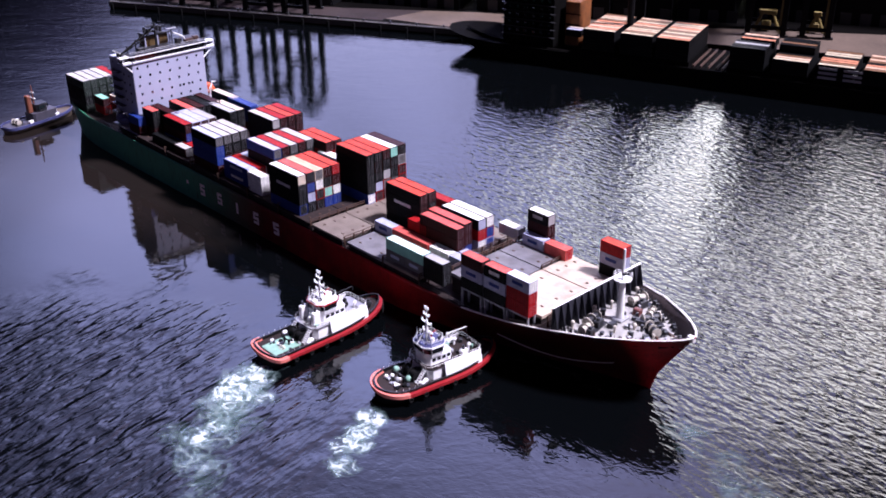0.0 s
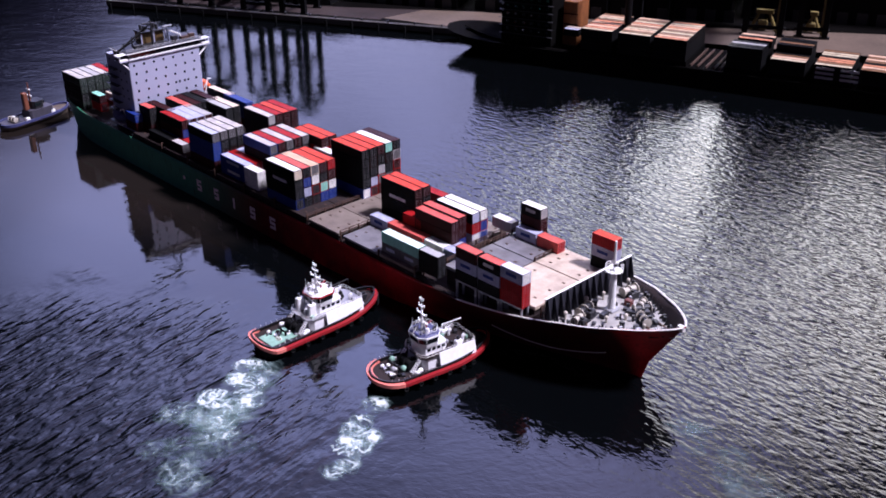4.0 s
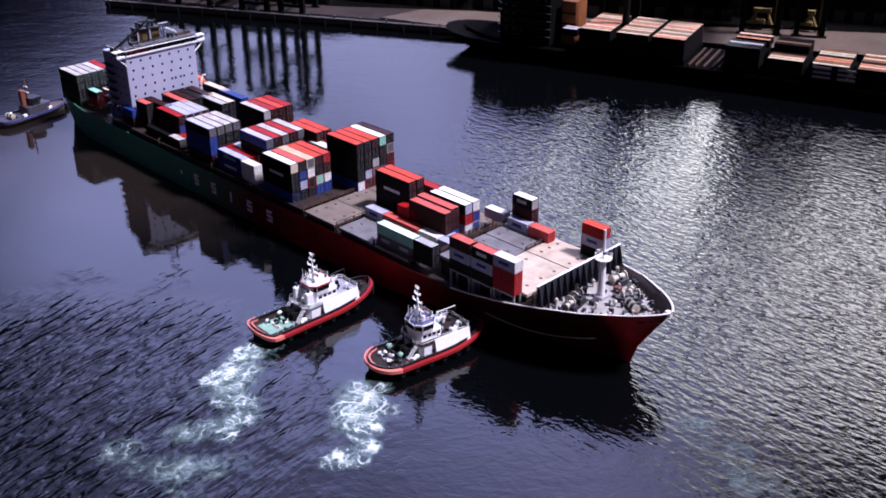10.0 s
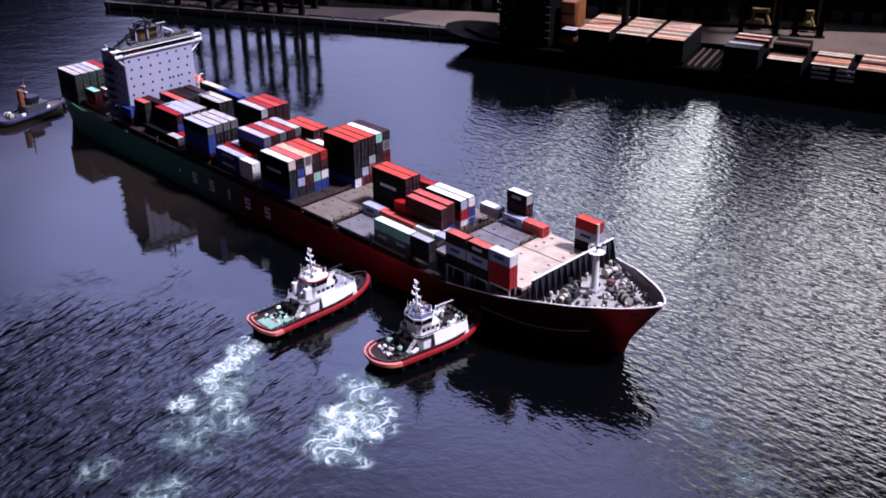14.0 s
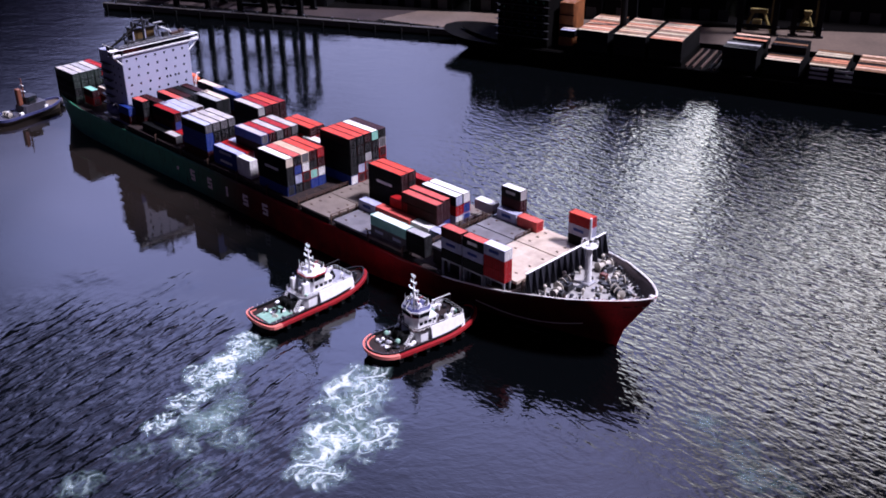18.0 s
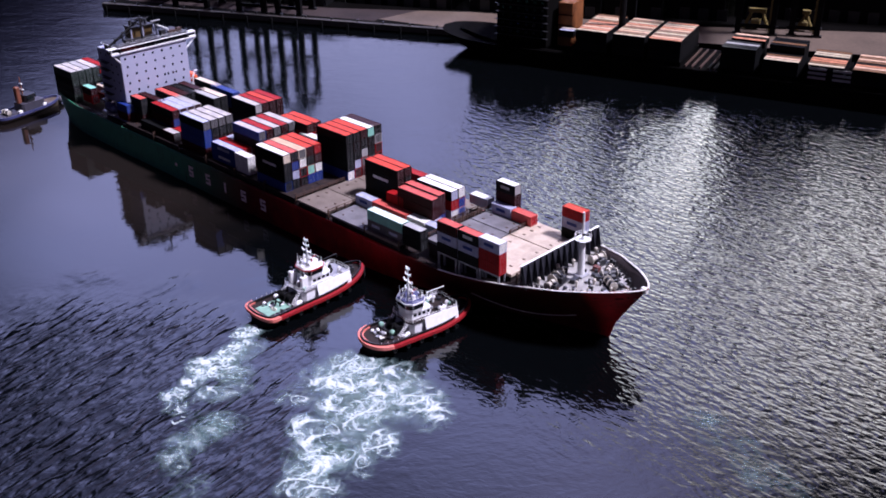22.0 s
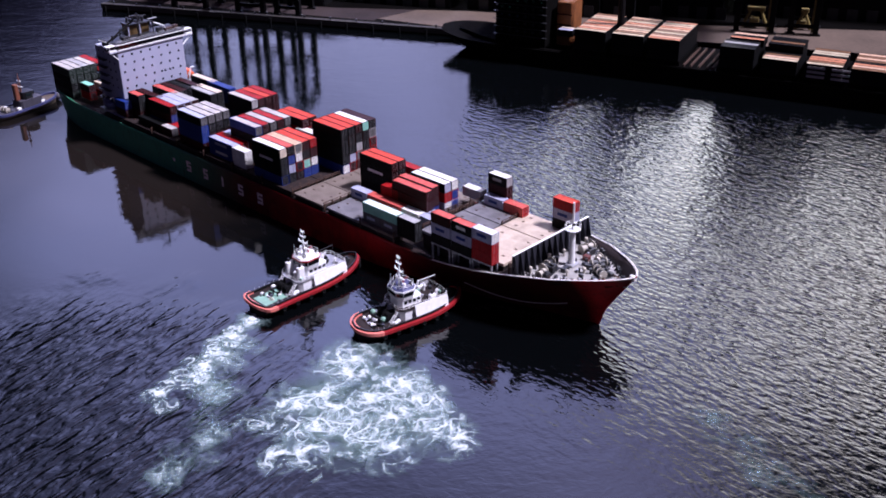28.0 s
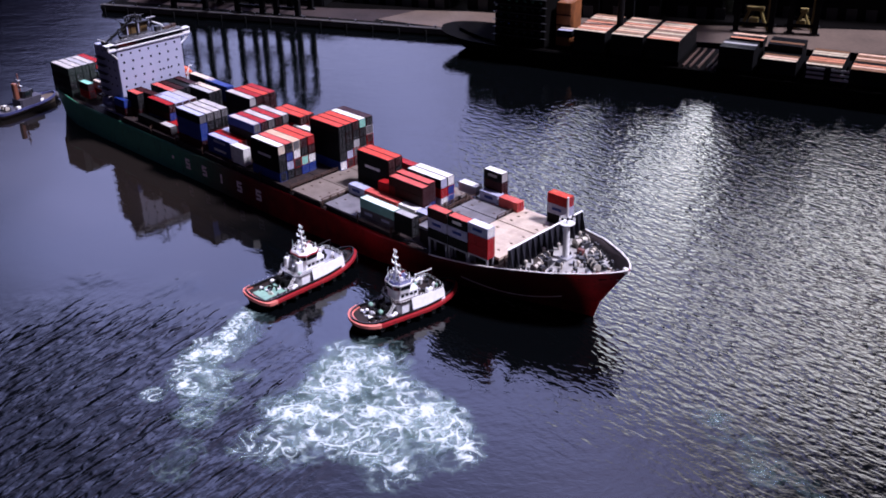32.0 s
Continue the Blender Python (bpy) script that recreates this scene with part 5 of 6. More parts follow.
def stern_tug(m):
    tug = thing("tugboat", "small blue and brown tug close by the ship's stern", "tugboat", "tugs at the stern", m)
    L, B = 26.0, 4.4
    rings = []
    for i in range(21):
        f = -1 + i / 10
        h, s = max(0.08, tug_half(f, B)), 1.7 + 0.7 * max(0, f) ** 2
        low = max(0.05, h * 0.7)
        rings.append([(L / 2 * f, -low * 0.6, -1), (L / 2 * f, -low, 0.1), (L / 2 * f, -h, s), (L / 2 * f, h, s), (L / 2 * f, low, 0.1), (L / 2 * f, low * 0.6, -1)])
    part("hull", loft(rings), TUG_BROWN, tug, "brown tug hull")
    line = [(x, y, 2.0 + 0.7 * max(0, 2 * x / L) ** 2) for x, y, z in tug_line(L, B, 0.2, 0.3)]
    part("bulwark", sweep(line + line[:2], 0.15, 0.45), TUG_BLUE, tug, "blue bulwark")
    part("deck", prism([(x, y * 0.93) for x, y, z in line if -L * 0.46 < x < L * 0.42], 1.72, 1.95), DULL_BLUE, tug)
    for x, y in ((5.5, -2.6), (-4.5, -2.9), (-6.5, 2.4), (7.5, 1.5)):
        part("deck_locker", one_box(x - 0.7, x + 0.7, y - 0.5, y + 0.5, 1.9, 3.0, 0.08), RAIL_WHITE, tug)
    part("deckhouse", prism(octagon(-3, 6, 2.8, 0.6), 2.0, 4.6), DULL_BLUE, tug, "dull blue-grey deckhouse")
    part("wheelhouse", prism(octagon(-1, 3, 2.2, 0.7), 4.6, 7.2, 0.08), STEEL_DARK, tug, "dark wheelhouse")
    for y in (-1.5, 0, 1.5):
        part("window_pane", one_box(3.12, 3.2, y - 0.55, y + 0.55, 5.7, 6.7), GLASS, tug)
        part("window_pane", one_box(0.2 + y * 0.5, 0.9 + y * 0.5, -2.36, -2.28, 5.7, 6.7), GLASS, tug)
    part("funnel", one_box(-3.3, -1.7, -0.9, 0.9, 4.6, 10.4, 0.25), MAST_RED, tug, "tall dull orange-brown funnel")
    part("mast", one_rod((-0.6, 0, 7.2), (-0.6, 0, 13.5), 0.3, 0.15, 8), MAST_RED, tug, "dull red mast")
    for z, w in ((9.0, 1.3), (11, 0.9)):
        part("mast_yard", one_box(-0.8, -0.4, -w, w, z, z + 0.2), RAIL_WHITE, tug)
    winch(-8, 0, 0, tug, 2.0, STEEL_DARK, 0.9)
    bm = bmesh.new()
    bmesh.ops.create_uvsphere(bm, u_segments=12, v_segments=8, radius=1.5, matrix=Matrix.Translation((L / 2 + 0.6, 0, 1.4)) @ Matrix.Diagonal((0.8, 1.3, 0.9, 1)))
    part("bow_pad", bm, DULL_BLUE, tug, "rounded blue-grey bow fender", smooth=True)
    return tug


afloat(stern_tug(pose(-209.6, -19.5, 0, 0, 0, 101)), SHIP_DRIFT, SHIP_PIVOT)

# ---------------------------------------------------------------- shore
def strip(name, pts, z0, z1, mat, label, category, kind="structure"):
    bm = bmesh.new()
    lo, hi = [bm.verts.new((x, y, z0)) for x, y in pts], [bm.verts.new((x, y, z1)) for x, y in pts]
    bm.faces.new(hi)
    bm.faces.new(lo[::-1])
    for i in range(len(pts)):
        j = (i + 1) % len(pts)
        bm.faces.new((lo[i], lo[j], hi[j], hi[i]))
    return tagged(new(name, mesh_of(bm, name, mat)), label, category, kind=kind)


QA = math.radians(28.0)
QU, QV = Vector((math.cos(QA), math.sin(QA), 0)), Vector((-math.sin(QA), math.cos(QA), 0))
QO = Vector((-177.2, 163.4, 0))
QZ = 3.0


def quay_at(s, d, z=QZ):
    """s metres along the quay edge from its corner, d metres inland."""
    p = QO + QU * s + QV * d
    return (p.x, p.y, z)


def quay_pose(s, d, z=QZ, turn=0.0):
    x, y, z = quay_at(s, d, z)
    return pose(x, y, z, 0, 0, 28.0 + turn)


def plan(*sd):
    return [quay_at(s, d)[:2] for s, d in sd]


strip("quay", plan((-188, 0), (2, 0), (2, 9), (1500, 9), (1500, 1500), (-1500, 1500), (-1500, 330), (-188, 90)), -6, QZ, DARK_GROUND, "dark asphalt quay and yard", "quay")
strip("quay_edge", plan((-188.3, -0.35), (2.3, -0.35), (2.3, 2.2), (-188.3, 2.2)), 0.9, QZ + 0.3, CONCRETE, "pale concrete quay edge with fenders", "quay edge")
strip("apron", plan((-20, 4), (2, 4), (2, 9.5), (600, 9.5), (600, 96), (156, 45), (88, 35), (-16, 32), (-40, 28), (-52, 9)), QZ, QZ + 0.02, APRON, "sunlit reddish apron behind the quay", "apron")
# falloff towards the view's left edge, painted as a darker strip of apron
strip("old_apron", plan((-180, 9), (-52.2, 5.5), (-52.2, 9), (-40.2, 28), (-78, 22), (-180, 16)), QZ, QZ + 0.02, DIM_APRON, "dimmed dark asphalt behind the quay edge", "apron")
fender = mesh_of(one_box(-0.5, 0.5, -0.5, 0.2, -0.4, 2.4, 0.1), "quay_fender", RUBBER)
bollard_mesh = bmesh.new()
rod(bollard_mesh, (0, 0, 0), (0, 0, 0.8), 0.35, 0.28, 8)
rod(bollard_mesh, (0, 0, 0.8), (0, 0, 1.0), 0.5, 0.5, 8)
bollard_mesh = mesh_of(bollard_mesh, "quay_bollard", STEEL_DARK)
for i in range(16):
    f = new("quay_fender", fender)
    f.matrix_basis = quay_pose(-186 + i * 12.3, -0.55, 0)
    tagged(f, "black rubber fender on the quay wall", "fender", "quay fenders")
    b = new("quay_bollard", bollard_mesh)
    b.matrix_basis = quay_pose(-182 + i * 12.3, 1.3, QZ + 0.3)
    tagged(b, "dark iron mooring bollard", "bollard", "quay bollards")


def gantry(s, d, span, depth, height, mat, label, boom=True):
    g = thing("gantry_crane", label, "crane", "gantry cranes", quay_pose(s, d))
    w = 1.1
    for x in (0, span):
        for y in (0, depth):
            part("leg", one_box(x - w, x + w, y - w, y + w, 0.8, height, 0.06), mat, g)
            part("bogie", one_box(x - 2.0, x + 2.0, y - 0.7, y + 0.7, 0, 1.0, 0.1), STEEL_DARK, g)
    for y in (0, depth):
        part("sill_beam", one_box(-0.6, span + 0.6, y - 0.5, y + 0.5, 3.0, 4.4), mat, g)
        part("portal_beam", one_box(-0.8, span + 0.8, y - 0.7, y + 0.7, height * 0.42, height * 0.42 + 1.8), mat, g)
        part("top_beam", one_box(-0.8, span + 0.8, y - 0.7, y + 0.7, height - 1.8, height + 0.1), mat, g)
    for x in (0, span):
        part("side_beam", one_box(x - 0.6, x + 0.6, 0.5, depth - 0.5, height * 0.42, height * 0.42 + 1.6), mat, g)
        part("brace", one_rod((x, 0.6, height * 0.45), (x, depth - 0.6, height - 1.2), 0.4, seg=6), mat, g)
    part("machinery_house", one_box(span * 0.2, span * 0.8, depth * 0.3, depth * 1.1, height + 0.1, height + 5, 0.2), mat, g)
    if boom:
        part("boom", one_box(span * 0.42, span * 0.58, -6, depth + 14, height - 0.6, height + 1.4), mat, g)
    return g


for s0, s1, h in ((-150.5, -134.0, 36), (-117.5, -105.0, 34), (-98.0, -87.5, 38)):
    gantry(s0, 3.2, s1 - s0, 14, h, CRANE_DARK, "dark steel quay crane standing at the water's edge")
for s, d, span in ((101, 28, 14), (122.5, 30, 10)):
    g = gantry(s, d, span, 12, 66, CRANE_DARK, "tall dark crane legs with yellow machinery low down", False)
    for k in (0.3, 0.7):
        part("boom", one_box(span * k - 1.2, span * k + 1.2, -44, 30, 62, 66), CRANE_DARK, g)
    part("trolley", one_box(1, span - 1, -38, -30, 58, 62), CRANE_DARK, g)
    bm = bmesh.new()
    for x0, x1 in ((2.0, 5.0), (span - 2.0, span - 5.0)):
        rod(bm, (x0, 8, 0.6), (x1, 8, 8.0), 0.75, 0.55, 8)
    box(bm, 3.4, span - 3.4, 7.2, 8.8, 7.4, 9.2, 0.2)
    part("yellow_frame", bm, CRANE_YELLOW, g, "dull yellow splayed frame")
    part("yellow_housing", one_box(span * 0.34, span * 0.62, 7.0, 10, 0.9, 4.4, 0.3), CRANE_YELLOW, g, "dull yellow machinery housing")
    part("stair_tower", one_box(span - 1.9, span - 0.7, 1, 3, 1.0, 16), CRANE_YELLOW, g)

# dark blocks closing the yard; heights above view added to darken the water's reflections
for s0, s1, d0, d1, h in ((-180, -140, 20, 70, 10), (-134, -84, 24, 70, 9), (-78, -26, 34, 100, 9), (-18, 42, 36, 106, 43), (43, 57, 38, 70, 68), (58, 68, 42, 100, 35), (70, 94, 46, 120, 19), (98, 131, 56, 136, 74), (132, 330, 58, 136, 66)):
    shed = thing("shed", "dark ribbed block closing the yard", "warehouse", "sheds", quay_pose(s0, d0))
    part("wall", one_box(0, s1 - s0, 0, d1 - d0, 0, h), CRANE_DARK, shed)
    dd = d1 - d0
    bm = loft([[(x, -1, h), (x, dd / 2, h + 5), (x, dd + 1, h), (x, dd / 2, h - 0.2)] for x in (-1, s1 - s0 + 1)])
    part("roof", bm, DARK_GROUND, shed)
    rib_m = mesh_of(one_box(-0.15, 0.15, -1, 0.0, h - 6, h), "wall_rib", CRANE_DARK)
    for k in range(int((s1 - s0) / 8)):
        part("wall_rib", rib_m, None, shed, at=pose(4 + 8 * k, 0, 0))
        part("shed_door", one_box(5 + 8 * k, 9.5 + 8 * k, -0.25, -0.05, 0, 5), STEEL_DARK, shed)

# ---------------------------------------------------------------- the moored ship
MA = 19.0
OLD_ORANGE = material("weathered_orange_paint", (0.2, 0.065, 0.012), 0.7, vary=0.6, scale=0.3, fine=2.0)
moored = thing("moored_ship", "black-hulled ship moored at the quay, laden with containers", "ship", at=pose(-165, 139.5, 0, 0, 0, MA))
ML, MB = 330.0, 29.0
mr = []
for i in range(34):
    u = ML * (i / 33) ** 1.5
    f = min(1.0, u / 24)
    half = MB / 2 * math.sqrt(max(0.0, 1 - (1 - f) ** 2.2)) if u < 24 else MB / 2
    half = max(0.2, half)
    lowh = half * (0.45 + 0.55 * min(1, u / 60))
    top = 6.8 + 1.5 * max(0, 1 - u / 30) ** 1.5
    rake = 11.0 * max(0, 1 - u / 30)
    u -= 17
    mr.append([(u + rake, MB / 2 - lowh, -2), (u + rake, MB / 2 - lowh, 0), (u, MB / 2 - half, top), (u, MB / 2 + half, top), (u + rake, MB / 2 + lowh, 0), (u + rake, MB / 2 + lowh, -2)])
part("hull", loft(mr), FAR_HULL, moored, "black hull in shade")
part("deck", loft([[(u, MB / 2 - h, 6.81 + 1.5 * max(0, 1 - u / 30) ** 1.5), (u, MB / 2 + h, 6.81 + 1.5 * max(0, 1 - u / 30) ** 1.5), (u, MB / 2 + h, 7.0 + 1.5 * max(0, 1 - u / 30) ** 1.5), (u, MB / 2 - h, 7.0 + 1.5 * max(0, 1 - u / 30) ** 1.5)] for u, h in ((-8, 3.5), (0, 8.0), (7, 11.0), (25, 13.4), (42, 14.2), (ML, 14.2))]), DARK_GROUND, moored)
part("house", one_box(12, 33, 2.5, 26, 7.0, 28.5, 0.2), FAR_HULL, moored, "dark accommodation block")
for z in (12, 15, 18, 21, 24, 27):
    for k in range(6):
        part("cabin_window", one_box(14 + 3.3 * k, 15.2 + 3.3 * k, 2.43, 2.5, z, z + 1.0), GLASS, moored)
    part("deck_gallery", one_box(11.5, 33.5, 1.4, 2.5, z - 1.2, z - 1.05), STEEL_DARK, moored)
for z in (19.5, 22.0):
    part("deck_lamp", one_box(12.4, 13.1, 1.7, 2.2, z, z + 0.7, 0.1), RAIL_WHITE, moored)
part("cargo_mast", one_box(35, 41, 9, 21, 7.0, 24, 0.3), OLD_ORANGE, moored, "weathered orange painted housing")
for z in (11, 15, 19):
    part("housing_rib", one_box(34.9, 41.1, 8.8, 9.0, z, z + 0.4), FAR_HULL, moored)
part("hatch_crane_post", one_rod((59.2, 14, 7.0), (59.2, 14, 52), 1.4, 1.2, seg=10), CRANE_DARK, moored)
for u0, u1 in ((45, 58.2), (59.6, 72.6), (73.2, 86.2), (100, 113), (115, 128), (130, 143), (145, 158), (160, 173), (175, 188)):
    part("hatch_coaming", one_box(u0, u1, 1.0, 28, 7.0, 8.68), FAR_HULL, moored)
for u in (87.5, 90, 93, 96, 98):
    part("deck_pipe", one_box(u, u + 0.5, 2, 26, 7.0, 7.8), RUST, moored)


def moored_stack(u, row, size, colours, base=8.7):
    tiers = colours.split()
    for i, c in enumerate(tiers):
        if row and i < len(tiers) - 1:
            continue
        m = moored.matrix_basis @ pose(u, 2.2 + 2.58 * row, base + 2.6 * i)
        container(size, c, m, group="containers on the moored ship", where="stacked on a moored ship")


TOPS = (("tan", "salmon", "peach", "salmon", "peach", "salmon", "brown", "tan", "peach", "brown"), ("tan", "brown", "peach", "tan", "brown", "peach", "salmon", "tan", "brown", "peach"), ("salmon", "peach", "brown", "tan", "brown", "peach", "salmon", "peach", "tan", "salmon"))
# backlit stacks: shade painted as black sides, only the tops keep a colour
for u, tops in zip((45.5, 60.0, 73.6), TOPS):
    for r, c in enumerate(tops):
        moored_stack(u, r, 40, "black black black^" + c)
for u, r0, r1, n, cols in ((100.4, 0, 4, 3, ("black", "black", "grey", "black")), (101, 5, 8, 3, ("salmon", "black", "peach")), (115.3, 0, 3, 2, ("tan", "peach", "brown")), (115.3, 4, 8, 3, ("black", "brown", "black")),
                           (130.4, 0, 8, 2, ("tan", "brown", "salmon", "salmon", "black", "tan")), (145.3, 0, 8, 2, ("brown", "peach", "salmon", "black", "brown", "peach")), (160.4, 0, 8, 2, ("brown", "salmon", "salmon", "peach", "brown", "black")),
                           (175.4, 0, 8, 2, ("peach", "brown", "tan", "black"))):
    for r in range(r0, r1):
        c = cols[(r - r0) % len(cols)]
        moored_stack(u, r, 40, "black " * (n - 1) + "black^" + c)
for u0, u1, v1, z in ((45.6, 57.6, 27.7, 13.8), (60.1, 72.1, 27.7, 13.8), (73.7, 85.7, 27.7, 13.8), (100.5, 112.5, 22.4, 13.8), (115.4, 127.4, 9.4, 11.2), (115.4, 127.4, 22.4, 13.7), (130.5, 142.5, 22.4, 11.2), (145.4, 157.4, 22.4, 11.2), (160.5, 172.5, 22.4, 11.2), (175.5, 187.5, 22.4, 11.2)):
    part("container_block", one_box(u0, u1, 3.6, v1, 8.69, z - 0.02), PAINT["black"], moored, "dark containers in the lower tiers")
for k in range(2):
    for z in (9.0, 10.6, 12.2):
        part("side_band", one_box(131 + 8.2 * k, 137 + 8.2 * k, 0.75, 0.95, z, z + 0.8), PAINT["grey"], moored, "pale bands on the deck edge")
for r, c in ((1, "lavender"), (2, "beige")):
    moored_stack(37.5, r, 20, "black black black^" + c, 7.0)

# ---------------------------------------------------------------- foam in the tugs' wash
def foam_material():
    """White froth in threads over pale green aerated water; both thin out to nothing."""
    m = material("lacy_foam", (0.62, 0.68, 0.7), 0.9, vary=0.12, scale=1.5)
    nt = m.node_tree
    n, link = nt.nodes, nt.links.new
    b = n["Principled BSDF"]
    white = b.inputs["Base Color"].links[0].from_socket
    froth, veil = n.new("ShaderNodeAttribute"), n.new("ShaderNodeAttribute")
    froth.attribute_name, veil.attribute_name = "froth", "veil"
    mix = n.new("ShaderNodeMix")
    mix.data_type = "RGBA"
    mix.inputs["A"].default_value = (0.2, 0.34, 0.34, 1)
    link(white, mix.inputs["B"])
    link(froth.outputs["Fac"], mix.inputs["Factor"])
    link(mix.outputs["Result"], b.inputs["Base Color"])
    tc = n.new("ShaderNodeTexCoord")
    holes = n.new("ShaderNodeTexNoise")
    holes.inputs["Scale"].default_value, holes.inputs["Detail"].default_value = 1.6, 6
    link(tc.outputs["Object"], holes.inputs["Vector"])
    mr = n.new("ShaderNodeMapRange")
    mr.inputs["From Min"].default_value, mr.inputs["From Max"].default_value = 0.3, 0.6
    mr.inputs["To Min"].default_value, mr.inputs["To Max"].default_value = 0.45, 1.0
    link(holes.outputs[0], mr.inputs["Value"])
    mu = n.new("ShaderNodeMath")
    mu.operation = "MULTIPLY"
    link(mr.outputs[0], mu.inputs[0])
    link(froth.outputs["Fac"], mu.inputs[1])
    top = n.new("ShaderNodeMath")
    top.operation = "MAXIMUM"
    link(mu.outputs[0], top.inputs[0])
    link(veil.outputs["Fac"], top.inputs[1])
    link(top.outputs[0], b.inputs["Alpha"])
    return m


LACE = foam_material()


def lattice_noise(rng, X, Y, size, octaves):
    """Smooth noise of 0 to 1 over a plane; size is the width of its broadest lumps in metres."""
    out, total = np.zeros_like(X), 0.0
    for o in range(octaves):
        grid = rng.rand(48, 48)
        u, v = X / size * 2 ** o + rng.rand() * 20 + 20, Y / size * 2 ** o + rng.rand() * 20 + 20
        i, j = np.floor(u).astype(int), np.floor(v).astype(int)
        fu, fv = u - i, v - j
        fu, fv = fu * fu * (3 - 2 * fu), fv * fv * (3 - 2 * fv)
        i, j, i1, j1 = i % 48, j % 48, (i + 1) % 48, (j + 1) % 48
        a = grid[i, j] * (1 - fu) * (1 - fv) + grid[i1, j] * fu * (1 - fv) + grid[i, j1] * (1 - fu) * fv + grid[i1, j1] * fu * fv
        out += a * 0.5 ** o
        total += 0.5 ** o
    return out / total


def foam_mesh(seed, size, grain, body, milk):
    """A ragged swirl of froth threads round pools of aerated water."""
    rng = np.random.RandomState(seed)
    k = int(2 * size / 0.2)
    ax = np.linspace(-size, size, k)
    X, Y = np.meshgrid(ax, ax, indexing="ij")
    r = np.hypot(X, Y) / size
    turn = rng.uniform(-1.1, 1.1) * np.exp(-2.5 * r * r)
    SX, SY = X * np.cos(turn) - Y * np.sin(turn), X * np.sin(turn) + Y * np.cos(turn)
    SX = SX + grain * 0.9 * (lattice_noise(rng, X, Y, grain * 1.2, 3) - 0.5)
    SY = SY + grain * 0.9 * (lattice_noise(rng, X, Y, grain * 1.2, 3) - 0.5)

    def threads(width, sharp):
        ridge = 1 - np.abs(2 * lattice_noise(rng, SX, SY, width, 2) - 1)
        return np.clip((ridge - sharp) / (1 - sharp), 0, 1)

    edge = r + 0.55 * (lattice_noise(rng, X, Y, size * 0.7, 3) - 0.5)
    fade = np.clip(1.9 - 2.2 * edge, 0, 1)
    fade = fade * np.clip(3.5 - 3.6 * r, 0, 1)
    dense = np.clip(2.6 * lattice_noise(rng, X, Y, grain * 1.6, 3) - 0.75, 0, 1)
    lace = np.maximum(threads(grain, 0.8), 0.6 * threads(grain * 0.45, 0.84))
    froth = np.clip((1.25 * lace * (0.15 + 0.95 * dense) + 0.22 * dense ** 3) * body, 0, 1) * fade
    veil = milk * fade * (0.25 + 0.75 * lattice_noise(rng, X, Y, grain, 3))
    both = np.maximum(froth, veil)
    near = np.maximum(np.maximum(both[:-1, :-1], both[1:, :-1]), np.maximum(both[:-1, 1:], both[1:, 1:]))
    ids = -np.ones(X.shape, int)
    verts, faces, order = [], [], []

    def vid(i, j):
        if ids[i, j] < 0:
            ids[i, j] = len(verts)
            verts.append((X[i, j], Y[i, j], 0.08 * float(froth[i, j])))
            order.append((i, j))
        return int(ids[i, j])

    for i, j in zip(*np.nonzero(near > 0.03)):
        faces.append((vid(i, j), vid(i + 1, j), vid(i + 1, j + 1), vid(i, j + 1)))
    me = bpy.data.meshes.new("foam_patch")
    me.from_pydata(verts, [], faces)
    for name, values in (("froth", froth), ("veil", veil)):
        me.attributes.new(name, "FLOAT", "POINT").data.foreach_set("value", [float(values[ij]) for ij in order])
    me.materials.append(LACE)
    for f in me.polygons:
        f.use_smooth = True
    return me


FOAM_SMALL = [foam_mesh(40 + i, 3.8, 2.4, 1.1, 0.07) for i in range(6)]
FOAM_CORE = [foam_mesh(70 + i, 2.9, 1.7, 1.7, 0.1) for i in range(5)]
FOAM_THIN = [foam_mesh(80 + i, 5.6, 2.6, 0.36, 0.06) for i in range(6)]
FOAM_OLD = [foam_mesh(90 + i, 5.6, 2.4, 0.13, 0.025) for i in range(4)]
FOAM_MIDDLE = [foam_mesh(50 + i, 6.2, 3.0, 1.05, 0.08) for i in range(6)]
FOAM_LARGE = [foam_mesh(60 + i, 9.0, 3.4, 0.84, 0.07) for i in range(8)]
FOAM_ROWS = []


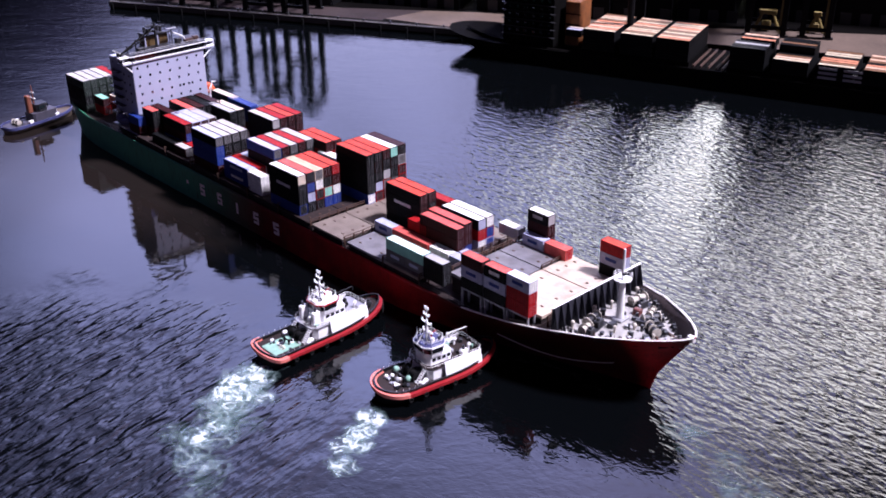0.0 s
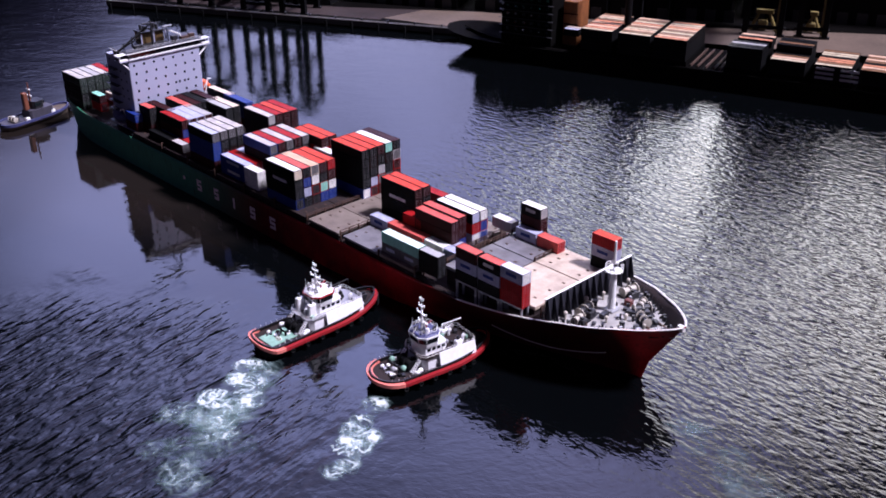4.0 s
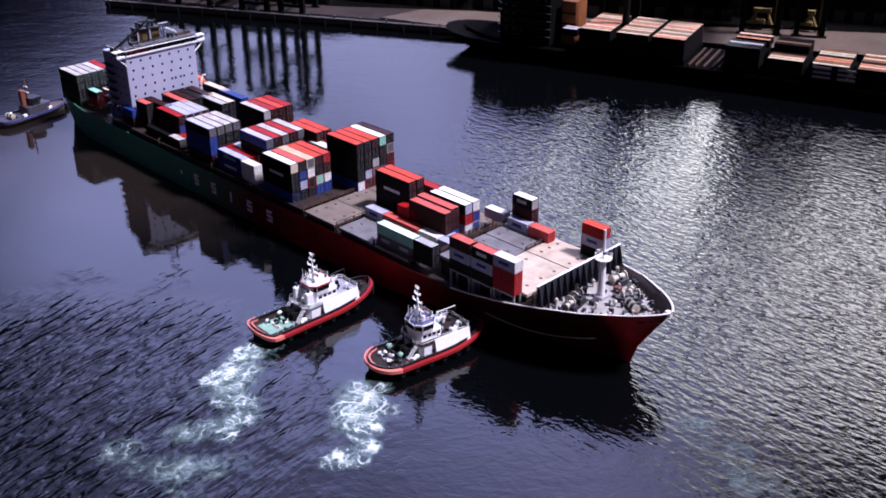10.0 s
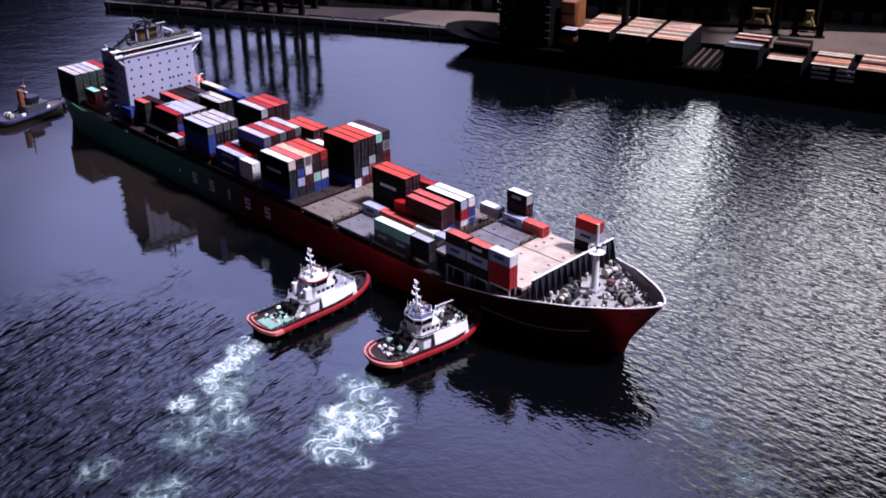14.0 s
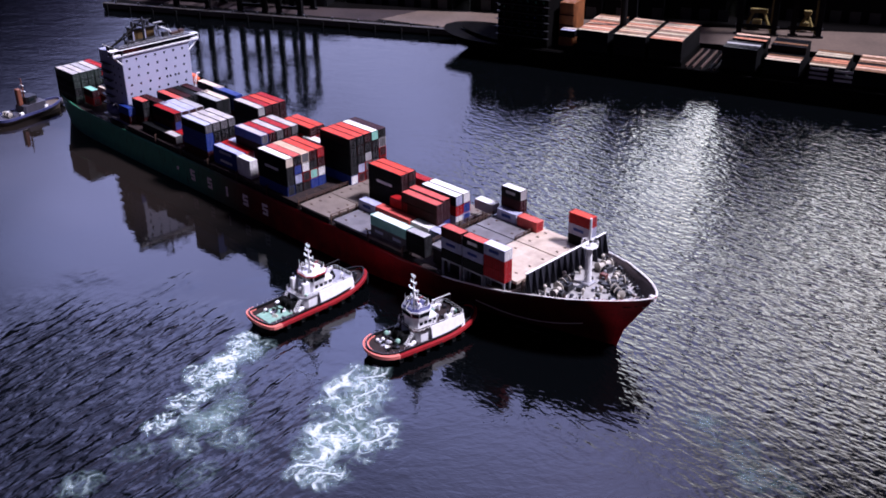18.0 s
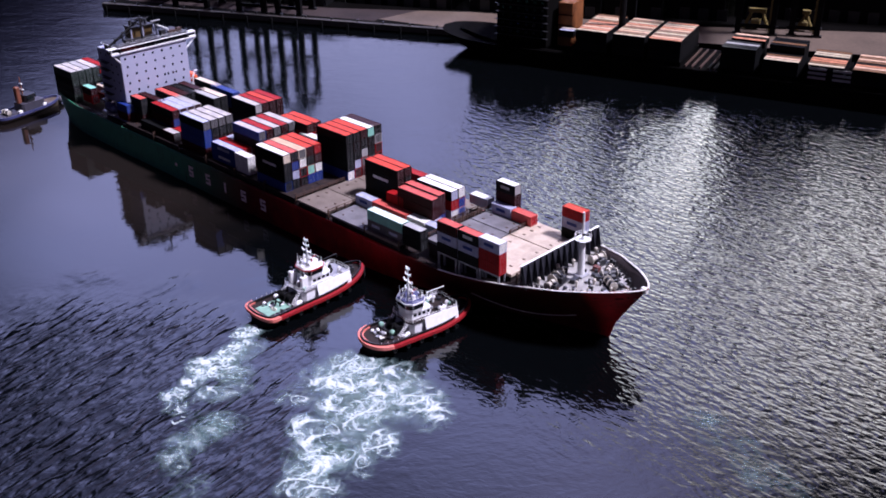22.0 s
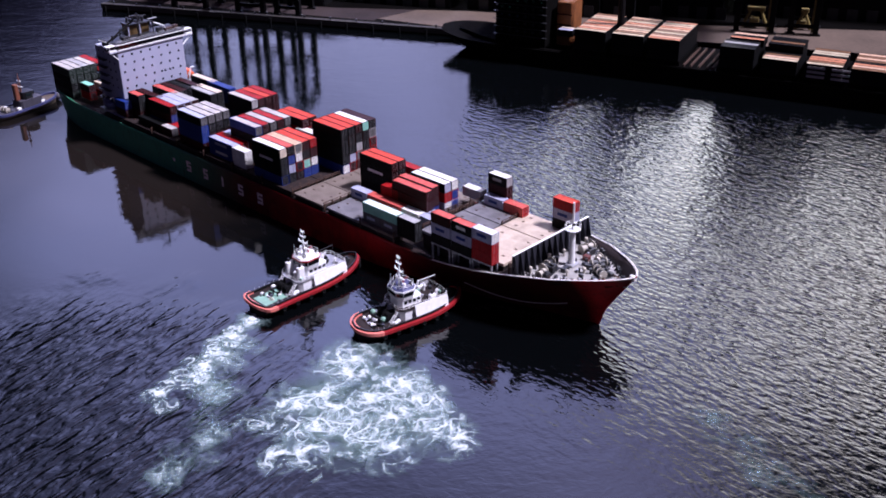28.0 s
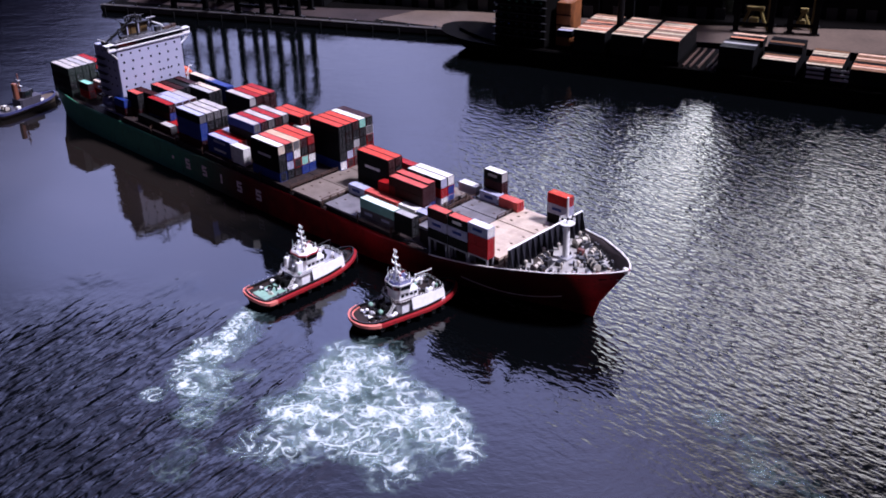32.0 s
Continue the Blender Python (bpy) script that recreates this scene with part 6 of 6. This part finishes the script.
def wash(drift, pivot, stern, way, births, reach, rate, spread, life, seed, meshes, gap=0.0):
    """Patches that well up under a tug's stern, are driven off by the screws, slow down and sink away."""
    rng = random.Random(seed)

    def stern_at(t):
        t = min(32.0, max(0.0, t))
        i = min(len(drift) - 2, int(t / 2))
        f = (t - drift[i][0]) / (drift[i + 1][0] - drift[i][0])
        row = [a + (b - a) * f for a, b in zip(drift[i], drift[i + 1])]
        return drift_pose(row, pivot) @ Vector((*stern, 0))

    for tb in births:
        a = math.radians(way + rng.gauss(0, spread))
        far = reach * (0.45 + 0.65 * rng.random())
        p = stern_at(tb)
        x0, y0 = p.x + rng.uniform(-1.4, 1.4), p.y + rng.uniform(-0.8, 0.8)
        spin, turn0, lift = rng.uniform(-3, 3), rng.uniform(0, 360), 0.02 + 0.03 * rng.random()
        last = life * (0.7 + 0.6 * rng.random())
        ob = new("foam_patch", rng.choice(meshes))
        tagged(ob, "white lacy foam drifting on churned water", "foam", "wake foam", "stuff")

        def at(t, z):
            age = max(0.0, t - tb)
            d = gap + far * (1 - math.exp(-age / rate))
            return (t, pose(x0 + d * math.cos(a), y0 + d * math.sin(a), z, 0, 0, turn0 + spin * age))

        rows = []
        if tb > 0.6:
            rows += [(0.0, at(tb, -1.2)[1]), (tb - 0.5, at(tb, -1.2)[1])]
        rows += [at(tb + age, lift) for age in (0.0, 1.5, 4, 8, 13, 20, 30) if age <= last and 0 < tb + age < 32]
        if tb <= 0.6:
            rows = [at(0.0, lift if -tb < last else -0.6)] + [r for r in rows if r[0] > 0.2]
        t = tb + last
        if 0.5 < t < 31:
            rows = [r for r in rows if r[0] < t - 0.4] + [at(t, lift), at(min(31.9, t + 2.0), -0.5)]
        rows = [r for r in rows if r[0] < 31.95] + [at(32.0, lift if t > 31 else -0.5)]
        FOAM_ROWS.append((ob, rows))


A_STERN = (-34.8, -48.5)
wash(TUG_A_DRIFT, TUG_A_PIVOT, A_STERN, -58, [-9 + 16 * i / 19 for i in range(20)], 34, 6, 5, 9, 11, FOAM_SMALL)
wash(TUG_A_DRIFT, TUG_A_PIVOT, A_STERN, -77, [7 + 24.6 * i / 41 for i in range(42)], 34, 6, 6, 10, 15, FOAM_SMALL, 4.0)
wash(TUG_A_DRIFT, TUG_A_PIVOT, A_STERN, -60, [-20 + 51.6 * i / 59 for i in range(60)], 52, 10, 7, 18, 21, FOAM_THIN)
wash(TUG_A_DRIFT, TUG_A_PIVOT, A_STERN, -76, [-4 + 35.6 * i / 59 for i in range(60)], 23, 4.5, 3.5, 6, 16, FOAM_CORE, 4.0)
B_STERN = (-8.6, -40.2)
wash(TUG_B_DRIFT, TUG_B_PIVOT, B_STERN, -57, [-16 + 25 * i / 21 for i in range(22)], 22, 5, 6, 11, 12, FOAM_SMALL, 4.0)
wash(TUG_B_DRIFT, TUG_B_PIVOT, B_STERN, -62, [7.5 + 14.5 * i / 35 for i in range(36)], 33, 7, 11, 15, 13, FOAM_MIDDLE, 6.0)
wash(TUG_B_DRIFT, TUG_B_PIVOT, B_STERN, -39, [18.5 + 13 * i / 37 for i in range(38)], 31, 5.5, 20, 19, 14, FOAM_LARGE, 8.0)


# thin old foam lying in a line before the bow
rng = random.Random(5)
for i in range(11):
    f = i / 10
    x, y = 36 + 28 * f + rng.uniform(-2, 2), -7 - 8 * f + rng.uniform(-2, 2)
    ob = tagged(new("foam_patch", FOAM_OLD[i % 4]), "thin grey streak of old foam on the water", "foam", "old foam", "stuff")
    FOAM_ROWS.append((ob, [(t, pose(x, y + 0.3 * t, 0.02, 0, 0, 33 * i + 0.5 * t)) for t in (0, 16, 32)]))


# ---------------------------------------------------------------- what moves
afloat(ship, SHIP_DRIFT, SHIP_PIVOT)


def motions():
    for ob, drift, pivot, start in MOVERS:
        walk(ob, [(row[0], drift_pose(row, pivot) @ start) for row in drift])
    for ob, rows in FOAM_ROWS:
        walk(ob, rows)
    walk(water, [(0, pose(0, 0, 0)), (16, pose(-2.6, 2.2, 0)), (32, pose(-5.2, 4.4, 0))])


motions()
